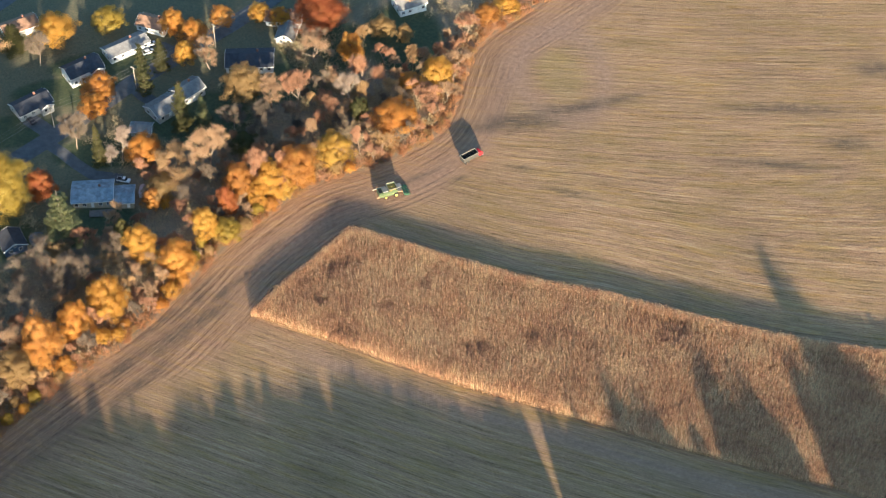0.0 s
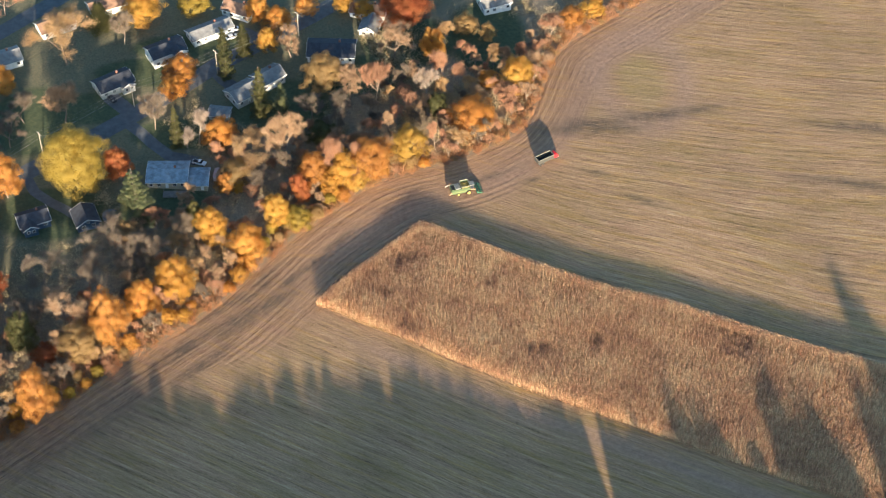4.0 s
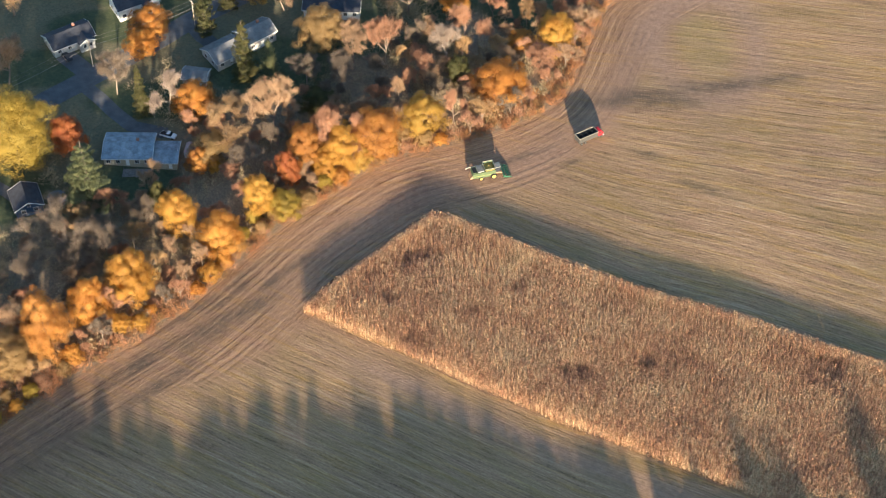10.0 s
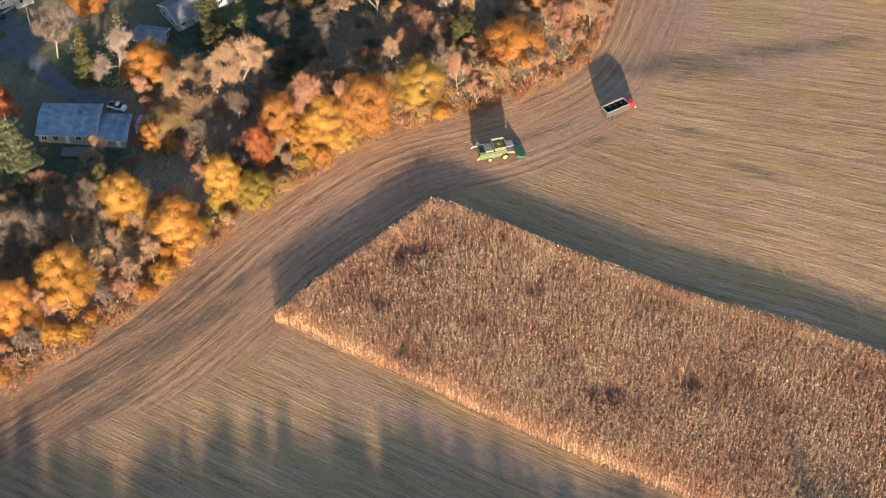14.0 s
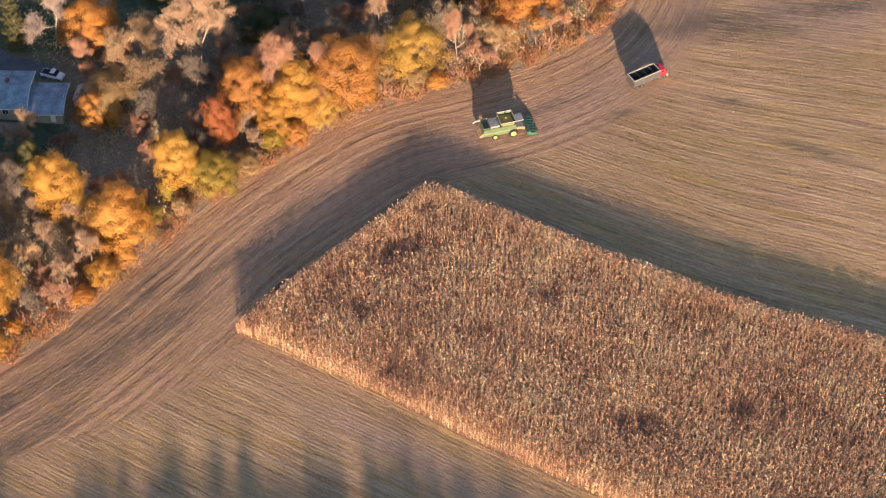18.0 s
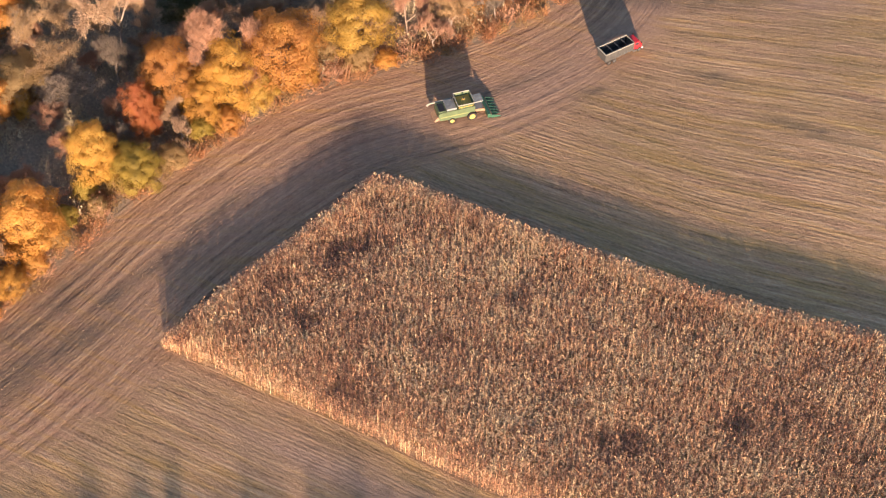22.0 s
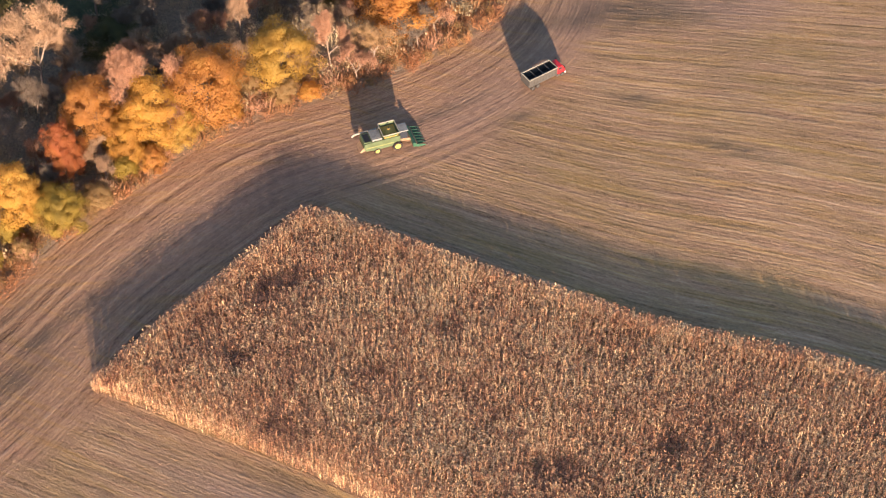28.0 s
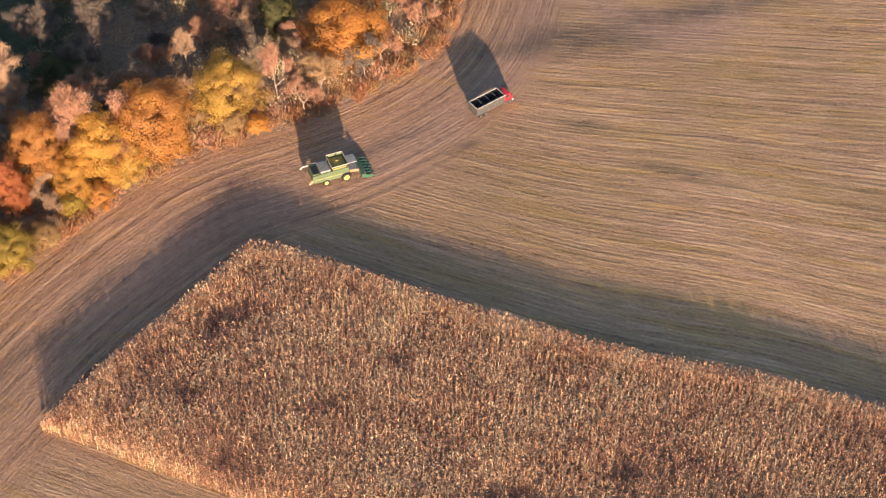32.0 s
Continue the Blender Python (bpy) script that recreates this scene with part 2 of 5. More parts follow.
def shape_bare(seed, n=12500, leaves=0.22, fine=1.0):
    """About 6 m in radius and 13 m high; forked limbs ending in a thin haze of twigs and a few last leaves."""
    rng = np.random.default_rng(seed)
    segs, tips = limbs(rng, 13, 0.85, 5, 0.25, 0.05)
    ends = np.array([t[0] for t in tips])
    ways = np.array([t[1] for t in tips])
    zmax, rmax = ends[:, 2].max(), np.quantile(np.hypot(ends[:, 0], ends[:, 1]), 0.97)
    s = np.array([6.0 / rmax, 6.0 / rmax, 12.3 / zmax])
    drift = (ends[:, :2] * s[:2]).mean(0) / (ends[:, 2] * s[2]).mean()

    def rounded(v):
        v = np.asarray(v) * s
        v = v - np.array([drift[0], drift[1], 0]) * v[..., 2:]
        z = np.clip(v[..., 2:] / 12.3, 0, 1)
        return np.concatenate([v[..., :2] * (1.15 - 0.55 * np.clip((z - 0.45) / 0.55, 0, 1) ** 1.6), v[..., 2:]], -1)

    thick = max(fine, 0.75)
    segs = [(rounded(p), rounded(q), max(a, 0.02) * thick, max(b, 0.013) * thick) for p, q, a, b in segs]
    ends = rounded(ends)
    far = np.linalg.norm(ends * [1, 1, 0.6], axis=1)
    k = rng.choice(len(ends), n, p=far / far.sum())
    out = unit(ends * [1, 1, 0.5] + [0, 0, 1.5])
    way = unit(ways[k] * 0.9 + out[k] * 0.35 + rng.normal(size=(n, 3)) * 0.55 + [0, 0, 0.2])
    root = ends[k] - ways[k] * rng.uniform(0, 1.4, (n, 1)) + rng.normal(size=(n, 3)) * 0.18
    q = slivers(rng, root, way, rng.uniform(0.5, 1.3, n) * fine, rng.uniform(0.011, 0.021, n) * fine)
    m = int(n * leaves)
    j = rng.choice(len(ends), m // 6 + 1, p=far / far.sum())
    j = np.repeat(j, 6)[:m]
    lf = cards(rng, ends[j] + rng.normal(size=(m, 3)) * 0.45, unit(rng.normal(size=(m, 3))), rng.uniform(0.12, 0.24, m) * fine)
    return limb_mesh("trunk", segs, 4), quads_mesh("crown", np.concatenate([q, lf]))


def shape_pine(seed, whorls=14, boughs=7, n=16000, leaf=(0.10, 0.19)):
    """About 4 m in radius and 15 m high; whorls of flat drooping boughs, each a fan of needles, with gaps between."""
    rng = np.random.default_rng(seed)
    segs = [(np.array([0, 0, 0.0]), np.array([0, 0, 14.6]), 0.28, 0.03)]
    pos, way = [], []
    for w in range(whorls):
        z = 1.2 + w * 13.0 / whorls
        reach = 4.3 * (1 - (z / 15.2)) ** 0.75 + 0.3
        start = rng.uniform(0, 2 * np.pi)
        for b in range(boughs):
            a = start + (b + rng.uniform(-0.3, 0.3)) * 2 * np.pi / boughs
            r = reach * rng.uniform(0.6, 1.15)
            d = np.array([math.cos(a), math.sin(a), rng.uniform(-0.30, 0.05)])
            p0 = np.array([0, 0, z + rng.uniform(-0.35, 0.35)])
            segs.append((p0, p0 + d * r * 0.9, 0.05, 0.015))
            m = max(10, int(n / (whorls * boughs) * (0.3 + 1.4 * r / 4.3)))
            u = rng.uniform(0.12, 1.0, m) ** 0.8
            side = np.array([-d[1], d[0], 0])
            fan = 0.34 * r * np.sin(np.pi * np.clip(u, 0, 1) ** 0.8) + 0.06 * r
            c = p0 + d * (r * u)[:, None] + side * (fan * rng.uniform(-1, 1, m))[:, None]
            c[:, 2] += rng.normal(size=m) * 0.09 + 0.12 * r * u**3
            pos.append(c)
            way.append(np.tile(d, (m, 1)))
    pos, way = np.concatenate(pos), np.concatenate(way)
    m = len(pos)
    q = cards(rng, pos, unit(np.array([0, 0, 1.0]) + way * 0.5 + rng.normal(size=(m, 3)) * 0.4), rng.uniform(*leaf, m), 2.4)
    return limb_mesh("trunk", segs, 4), quads_mesh("crown", q)


SHAPES = {
    "maple": [shape_maple(s) for s in (1, 2, 3, 4, 5, 10)],
    "broad": [shape_maple(s, 60000, (0.10, 0.18), 320) for s in (8, 9)],
    "wood": [shape_maple(s, 3600, (0.7, 1.2), 90, (0.30, 0.44)) for s in (6, 7)],
    "wide_bare": [shape_bare(14, 16000, 0.25, 0.6), shape_bare(15, 16000, 0.25, 0.6)],
    "bare": [shape_bare(s) for s in (11, 12, 13, 16)],
    "pine": [shape_pine(s) for s in (21, 22)],
    "wide_pine": [shape_pine(23, 11, 6, 34000, (0.06, 0.11))],
}
SIZES = {"wide_bare": (6.0, 13.0), "wide_pine": (4.2, 15.0), "broad": (6.0, 15.0), "wood": (6.0, 15.0), "maple": (6.0, 15.0), "bare": (6.0, 13.0), "pine": (4.2, 15.0)}
WORDS = {
    "gold": "golden yellow", "orange": "bright orange", "amber": "amber and brown", "yellow": "clear yellow", "red": "rusty red",
    "lime": "yellow-green", "olive": "dull olive green", "straw": "pale straw-yellow", "tan": "light tan", "ochre": "dull ochre", "rust": "pinkish brown",
    "grey": "grey", "white": "pale whitish", "green": "blue-green",
}
tree_rng = random.Random(5)
PLANTED = []
for shapes in SHAPES.values():
    for trunk_me, crown_me in shapes:
        trunk_me.materials.append(BARK)
        crown_me.materials.append(BARK)


def plant(kind, x, y, r, h, tone, group="trees along the field", lift=0.0):
    trunk_me, crown_me = tree_rng.choice(SHAPES["broad" if kind == "maple" and r > 10 else "wide_bare" if kind == "bare" and r > 8 else "wide_pine" if kind == "pine" and r > 6 else kind])
    PLANTED.append((x, y))
    r0, h0 = SIZES[kind]
    name = {"maple": "maple_tree", "wood": "maple_tree", "bare": "bare_tree", "pine": "pine_tree"}[kind]
    text = {"wood": "broad amber tree in the wood beside the field", "maple": f"broad tree in {WORDS[tone]} autumn leaf", "bare": f"nearly leafless tree with {WORDS[tone]} twigs", "pine": f"tall {WORDS[tone]} conifer with drooping boughs"}[kind]
    t = thing(name, pose(x, y, 0, 0, 0, tree_rng.uniform(0, 360)), text, "tree", group)
    for part_name, me, m in (("trunk", trunk_me, PALE_BARK if tone == "white" else LIMB_BARK if kind == "bare" else BARK), ("crown", crown_me, TONES[tone])):
        ob = new(part_name, me)
        ob.parent = t
        ob.scale = (r / r0, r / r0, (h + (lift if part_name == "trunk" else 0)) / h0)
        ob.location.z = lift if part_name == "crown" else 0
        ob.material_slots[0].link = "OBJECT"
        ob.material_slots[0].material = m
    return t


def maple(x, y, r, h, tone, lift=0.0):
    return plant("maple", x, y, r, h, tone, "trees along the field", lift)


def bare(x, y, r, h, tone, lift=0.0):
    return plant("bare", x, y, r, h, tone, "trees along the field", lift)


def pine(x, y, r, h, tone, lift=0.0):
    return plant("pine", x, y, r, h, tone, "trees along the field", lift)


# ---- the lie of the land ----
EDGE = np.array([(-330, -230), (-180, -118), (-106.6, -53.8), (-89.7, -38.2), (-73.2, -25.1), (-59.1, -8.9), (-45.4, 9.0), (-32.2, 22.0), (-14.0, 37.0), (10.7, 44.1),
                 (28.2, 54.2), (37.6, 64.0), (46.7, 90.2), (52.6, 106.0), (76.3, 123.8), (100, 142), (180, 210), (420, 420)], float)
BACK = np.array([(-3, 14.6), (4, 12.6), (10.6, 8.2), (21.9, 2.4), (35.7, -4.9), (53.6, -14.2), (66.9, -19.1), (81.6, -24.4), (100, -33.5), (130, -47.3), (158, -56.4), (260, -86), (420, -140)], float)
FRONT = np.array([(-37.2, -20.8), (-22.4, -29.0), (-10.7, -35.3), (7.4, -46.0), (31.9, -59.5), (53.8, -69.9), (97.3, -91.5), (136.2, -109), (156, -120), (260, -176), (420, -260)], float)
LEFT = np.array([(-37.2, -20.8), (-30.3, -12.2), (-18.4, -1.1), (-7.8, 9.4), (-3, 14.6)], float)


def eased(c, times):
    """The line with its bends rounded off."""
    for _ in range(times):
        a, b = c[:-1] * 0.75 + c[1:] * 0.25, c[:-1] * 0.25 + c[1:] * 0.75
        c = np.vstack([c[:1], np.stack([a, b], 1).reshape(-1, 2), c[-1:]])
    return c


EDGE = eased(EDGE, 2)
BACK = eased(BACK, 2)
BACK[:, 1] -= 0.5
LEFT[1:, 1] -= 0.5
FRONT_ROWS = np.vstack([[(-237.2, 90.0)], FRONT])


def along(points, curve):
    """Signed distance (positive to the right of the curve's way) and length along it."""
    a, b = curve[:-1], curve[1:]
    d = b - a
    ln = np.hypot(*d.T)
    start = np.r_[0, np.cumsum(ln)[:-1]]
    best, arc, sign = np.full(len(points), 1e9), np.zeros(len(points)), np.ones(len(points))
    for k in range(len(a)):
        o = points - a[k]
        t = np.clip((o @ d[k]) / ln[k] ** 2, 0, 1)
        off = o - t[:, None] * d[k]
        dist = np.hypot(*off.T)
        near = dist < best
        best = np.where(near, dist, best)
        arc = np.where(near, start[k] + t * ln[k], arc)
        sign = np.where(near, np.where(d[k][0] * o[:, 1] - d[k][1] * o[:, 0] < 0, 1, -1), sign)
    return best * sign, arc


def raised(p):
    """Points of the level plan, set on the gentle slope that rises from the wood's edge to the street."""
    p = np.array(p, float)
    d = np.maximum(-along(p[:, :2], EDGE)[0] - 6, 0)
    z = 24 * (1 - np.exp(-0.12 * d * d / (d + 6) / 24))
    p[:, 0] -= (p[:, 0] + 5) / 430 * z
    p[:, 1] -= 1.08 * z
    p[:, 2] += z
    return p


def settled(m):
    at = raised([tuple(m.translation)])[0]
    return Matrix.Translation(Vector(at) - m.translation) @ m


def smooth(lo, hi, v):
    t = np.clip((v - lo) / (hi - lo), 0, 1)
    return t * t * (3 - 2 * t)


def spaced(lo, hi, fine, far):
    out = list(np.arange(lo, hi + fine, fine))
    step = fine
    while out[-1] < far:
        step *= 1.5
        out.append(out[-1] + step)
    step = fine
    while out[0] > -far:
        step *= 1.5
        out.insert(0, out[0] - step)
    return np.array(out)


def make_ground():
    xs, ys = spaced(-180, 240, 1.5, 2600), spaced(-170, 190, 1.5, 2600)
    gx, gy = np.meshgrid(xs, ys)
    p = np.c_[gx.ravel(), gy.ravel()]
    de, arc = along(p, EDGE)
    z = np.zeros(len(p))
    me = bpy.data.meshes.new("ground")
    nx, ny = len(xs), len(ys)
    i, j = np.meshgrid(np.arange(nx - 1), np.arange(ny - 1))
    a = (j * nx + i).ravel()
    faces = np.stack([a, a + 1, a + nx + 1, a + nx], 1)
    me.vertices.add(len(p))
    me.vertices.foreach_set("co", raised(np.c_[p, z]).astype(np.float32).ravel())
    me.loops.add(faces.size)
    me.loops.foreach_set("vertex_index", faces.ravel().astype(np.int32))
    me.polygons.add(len(faces))
    me.polygons.foreach_set("loop_start", np.arange(0, faces.size, 4, dtype=np.int32))
    me.update(calc_edges=True)
    yb = np.interp(p[:, 0], BACK[:, 0], BACK[:, 1])
    yf = np.interp(p[:, 0], FRONT_ROWS[:, 0], FRONT_ROWS[:, 1])
    flat = 1 - 0.55 * smooth(0, 110, p[:, 1] - yb)
    rows = np.where(p[:, 1] > (yb + yf) / 2, (p[:, 1] - yb * flat) * 0.92, (p[:, 1] - yf) * 0.88)
    for name, u, v in (("edge_rows", arc, de), ("field_rows", p[:, 0], rows)):
        lay = me.uv_layers.new(name=name)
        lay.data.foreach_set("uv", np.stack([u, v], 1)[faces.ravel()].astype(np.float32).ravel())
    field = smooth(-1.5, 0.5, de)
    left = smooth(-2, 3, -along(p, LEFT[::-1])[0]) * (p[:, 1] < 16)
    wide = np.interp(arc, [0, 285, 310, 345, 392, 441, 475, 620], [14, 15, 18, 29, 30, 24, 20, 24])
    head = 1 - smooth(wide - 5, wide + 3, de)
    bare_soil = np.exp(-(((de - 15) / 7) ** 2)) * smooth(330, 400, arc)
    lawn = np.zeros(len(p))
    for cx, cy, rx, ry in ((-88, 28, 16, 9), (-128, 24, 22, 14), (-85, 62, 22, 9), (-52, 76, 20, 16), (-25, 92, 22, 12), (25, 112, 16, 22), (-98, 95, 26, 9), (-85, 108, 26, 9), (-120, 76, 20, 9), (-5, 110, 20, 16), (-140, 70, 18, 20)):
        lawn = np.maximum(lawn, 1 - smooth(0.8, 1.15, np.hypot((p[:, 0] - cx) / rx, (p[:, 1] - cy) / ry)))
    lawn = np.maximum(lawn, 0.65 * smooth(40, 58, -de))
    zone = me.color_attributes.new("zone", "FLOAT_COLOR", "POINT")
    zone.data.foreach_set("color", np.stack([field, head, lawn, bare_soil], 1).astype(np.float32).ravel())
    # dark patches and streaks on the cut field
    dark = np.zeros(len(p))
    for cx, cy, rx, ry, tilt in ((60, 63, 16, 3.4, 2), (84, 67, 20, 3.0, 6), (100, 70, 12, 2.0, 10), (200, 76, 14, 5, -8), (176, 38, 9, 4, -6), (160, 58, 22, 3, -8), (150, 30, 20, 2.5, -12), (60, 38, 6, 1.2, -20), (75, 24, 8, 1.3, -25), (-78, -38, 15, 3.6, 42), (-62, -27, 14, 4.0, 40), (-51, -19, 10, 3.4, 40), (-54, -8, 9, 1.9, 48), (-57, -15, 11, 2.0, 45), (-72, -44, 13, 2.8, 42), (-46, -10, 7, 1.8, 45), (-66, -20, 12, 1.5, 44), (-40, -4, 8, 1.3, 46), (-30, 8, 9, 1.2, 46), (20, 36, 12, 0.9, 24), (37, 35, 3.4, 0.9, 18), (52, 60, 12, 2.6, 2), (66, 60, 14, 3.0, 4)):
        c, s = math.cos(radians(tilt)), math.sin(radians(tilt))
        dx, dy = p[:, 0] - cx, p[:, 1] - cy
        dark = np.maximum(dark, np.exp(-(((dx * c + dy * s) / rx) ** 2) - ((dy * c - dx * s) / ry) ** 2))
    # southwest headland darkened in colour, deepening the wood's shade there
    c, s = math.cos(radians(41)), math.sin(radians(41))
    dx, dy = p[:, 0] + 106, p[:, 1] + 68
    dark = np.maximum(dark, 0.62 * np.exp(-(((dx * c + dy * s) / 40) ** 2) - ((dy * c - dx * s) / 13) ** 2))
    ring = np.hypot((p[:, 0] - 81) / 9, (p[:, 1] - 86) / 14)
    pale = np.exp(-(((ring - 1.75) / 0.5) ** 2)) * smooth(45, 62, p[:, 0])
    pale = np.maximum(pale, np.exp(-(((p[:, 1] - yf + 9) / 3.5) ** 2)) * smooth(-35, -15, p[:, 0]))
    lush = 1 - smooth(0.7, 1.2, ring)
    marks = me.color_attributes.new("marks", "FLOAT_COLOR", "POINT")
    marks.data.foreach_set("color", np.stack([dark, pale, lush, np.ones(len(p))], 1).astype(np.float32).ravel())
    ob = tagged(new("ground", me), "open farmland of corn stubble rows beside leaf-strewn wood floor and lawns", "ground", kind="structure")
    me.materials.append(ground_material())
    return ob


def ground_material():
    m, n, b = mat("stubble_and_lawn", 0.95)
    b.inputs["Specular IOR Level"].default_value = 0.1
    att = n.nodes.new("ShaderNodeVertexColor")
    att.layer_name = "zone"
    sep = n.nodes.new("ShaderNodeSeparateColor")
    n.links.new(att.outputs["Color"], sep.inputs[0])
    field, head, lawn, soil = sep.outputs[0], sep.outputs[1], sep.outputs[2], att.outputs["Alpha"]
    pos = where(n)

    def uv(name, sx, sy):
        k = n.nodes.new("ShaderNodeUVMap")
        k.uv_map = name
        mp = n.nodes.new("ShaderNodeMapping")
        mp.inputs["Scale"].default_value = (sx, sy, 1)
        n.links.new(k.outputs[0], mp.inputs["Vector"])
        return mp.outputs[0]

    def streaks(name, track=1.0):
        """Rows of stubble 0.76 m apart, broken and fading, wheel tracks and swaths of residue along them: a shade and a height."""
        k = n.nodes.new("ShaderNodeUVMap")
        k.uv_map = name
        s = n.nodes.new("ShaderNodeSeparateXYZ")
        n.links.new(k.outputs[0], s.inputs[0])
        wob = maths(n, "MULTIPLY", noise_of(n, uv(name, 0.06, 0.2), 1.0, 3.0), 1.5)
        v = maths(n, "ADD", s.outputs[1], wob)
        here = ramp(n, noise_of(n, uv(name, 0.05, 0.16), 1.0, 4.0, 0.65), ((0.34, (0.2, 0.2, 0.2)), (0.62, (1, 1, 1))))
        rows = maths(n, "MULTIPLY", maths(n, "SINE", maths(n, "MULTIPLY", v, 2 * math.pi / 0.76)), here)
        wide = maths(n, "SINE", maths(n, "MULTIPLY", v, 2 * math.pi / 2.28))
        wide = maths(n, "MULTIPLY", wide, ramp(n, noise_of(n, uv(name, 0.035, 0.2), 1.0, 3.0), ((0.42, (0, 0, 0)), (0.68, (1, 1, 1)))))
        swath = noise_of(n, uv(name, 0.03, 0.40), 1.0, 3.0, 0.7)
        fine = noise_of(n, uv(name, 0.22, 1.6), 1.0, 4.0, 0.75)
        grit = noise_of(n, uv(name, 1.3, 2.6), 1.0, 4.0, 0.8)
        lines = noise_of(n, uv(name, 0.04, 1.0), 1.0, 3.0, 0.75)
        t = maths(n, "ADD", maths(n, "ADD", maths(n, "MULTIPLY", wide, 0.055 * track), maths(n, "MULTIPLY", rows, 0.028)), maths(n, "MULTIPLY", swath, 0.30))
        t = maths(n, "ADD", t, maths(n, "MULTIPLY", maths(n, "SUBTRACT", lines, 0.5), 0.46))
        t = maths(n, "ADD", t, maths(n, "MULTIPLY", fine, 0.46))
        t = maths(n, "ADD", t, maths(n, "MULTIPLY", grit, 0.50))
        h = maths(n, "ADD", maths(n, "MULTIPLY", wide, 0.24 * track), maths(n, "MULTIPLY", rows, 0.10))
        h = maths(n, "ADD", h, maths(n, "MULTIPLY", lines, 1.0))
        h = maths(n, "ADD", h, maths(n, "MULTIPLY", swath, 0.25))
        h = maths(n, "ADD", h, maths(n, "MULTIPLY", fine, 1.1))
        h = maths(n, "ADD", h, maths(n, "MULTIPLY", grit, 1.1))
        return maths(n, "SUBTRACT", t, 0.105), h

    big = noise_of(n, pos, 0.018, 3.0)
    (se, he), (sf, hf) = streaks("edge_rows", 1.6), streaks("field_rows", 0.8)
    hue = ramp(n, noise_of(n, uv("field_rows", 0.05, 0.55), 1.0, 4.0, 0.7), ((0.34, (0.98, 0.93, 0.98)), (0.5, (1.0, 1.0, 1.0)), (0.66, (1.07, 1.02, 0.76))))
    stubble = ramp(n, sf, ((0.32, (0.115, 0.075, 0.048)), (0.45, (0.275, 0.175, 0.102)), (0.58, (0.39, 0.253, 0.15)), (0.74, (0.53, 0.38, 0.235))))
    stubble = blend(n, 1.0, stubble, hue, "MULTIPLY")
    green = blend(n, ramp(n, noise_of(n, uv("field_rows", 0.03, 0.12), 1.0, 4.0, 0.7), ((0.46, (0, 0, 0)), (0.66, (0.75, 0.75, 0.75)))), stubble, blend(n, 0.5, stubble, (0.23, 0.17, 0.055)))
    tracks = ramp(n, se, ((0.32, (0.105, 0.064, 0.043)), (0.45, (0.25, 0.15, 0.092)), (0.58, (0.375, 0.232, 0.142)), (0.74, (0.53, 0.36, 0.225))))
    tracks = blend(n, 1.0, tracks, hue, "MULTIPLY")
    dirt = ramp(n, noise_of(n, pos, 0.6, 5.0), ((0.3, (0.23, 0.145, 0.105)), (0.7, (0.38, 0.25, 0.18))))
    tracks = blend(n, maths(n, "MULTIPLY", soil, 0.9), tracks, blend(n, 0.25, dirt, tracks))
    fields = blend(n, head, green, tracks)
    fields = blend(n, 1.0, fields, ramp(n, big, ((0.3, (0.82, 0.82, 0.82)), (0.7, (1.08, 1.05, 1.0)))), "MULTIPLY")
    mk = n.nodes.new("ShaderNodeVertexColor")
    mk.layer_name = "marks"
    ms = n.nodes.new("ShaderNodeSeparateColor")
    n.links.new(mk.outputs["Color"], ms.inputs[0])
    fields = blend(n, maths(n, "MULTIPLY", ms.outputs[1], 0.7), fields, dirt)
    fields = blend(n, maths(n, "MULTIPLY", ms.outputs[2], 0.5), fields, blend(n, 0.5, green, (0.25, 0.21, 0.08)))
    # dark patches and the headland's painted shade, broken up by noise
    darkening = maths(n, "MULTIPLY", ms.outputs[0], ramp(n, noise_of(n, pos, 0.25, 4.0), ((0.32, (0.5, 0.5, 0.5)), (0.6, (1.0, 1.0, 1.0)))))
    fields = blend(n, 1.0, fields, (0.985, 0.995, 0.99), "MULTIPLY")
    fields = blend(n, darkening, fields, blend(n, 0.16, (0.082, 0.07, 0.056), fields))
    leafs = ramp(n, noise_of(n, pos, 1.6, 5.0, 0.7), ((0.3, (0.16, 0.135, 0.10)), (0.52, (0.27, 0.21, 0.145)), (0.75, (0.38, 0.27, 0.175))))
    grass = ramp(n, noise_of(n, pos, 0.8, 5.0, 0.7), ((0.3, (0.052, 0.066, 0.04)), (0.6, (0.085, 0.10, 0.055)), (0.85, (0.17, 0.14, 0.075))))
    rest = blend(n, lawn, leafs, grass)
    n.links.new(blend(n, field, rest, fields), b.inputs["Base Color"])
    h = maths(n, "ADD", he, maths(n, "MULTIPLY", noise_of(n, pos, 3.0, 4.0), 0.5))
    h2 = maths(n, "ADD", hf, maths(n, "MULTIPLY", noise_of(n, pos, 3.0, 4.0), 0.5))
    hm = n.nodes.new("ShaderNodeMix")
    hm.data_type = "FLOAT"
    for s, k in ((head, 0), (h2, 2), (h, 3)):
        n.links.new(s, hm.inputs[k])
    bump(n, b, hm.outputs[0], 0.8, 0.15)
    return m


ground = make_ground()


# ---- standing corn ----
def in_corn(p):
    inside = np.ones(len(p), bool)
    inside &= p[:, 1] < np.interp(p[:, 0], BACK[:, 0], BACK[:, 1])
    inside &= p[:, 1] > np.interp(p[:, 0], FRONT[:, 0], FRONT[:, 1])
    inside &= p[:, 1] < np.interp(p[:, 0], LEFT[:, 0], LEFT[:, 1], right=1e9)
    return inside & (p[:, 0] > -37.2)


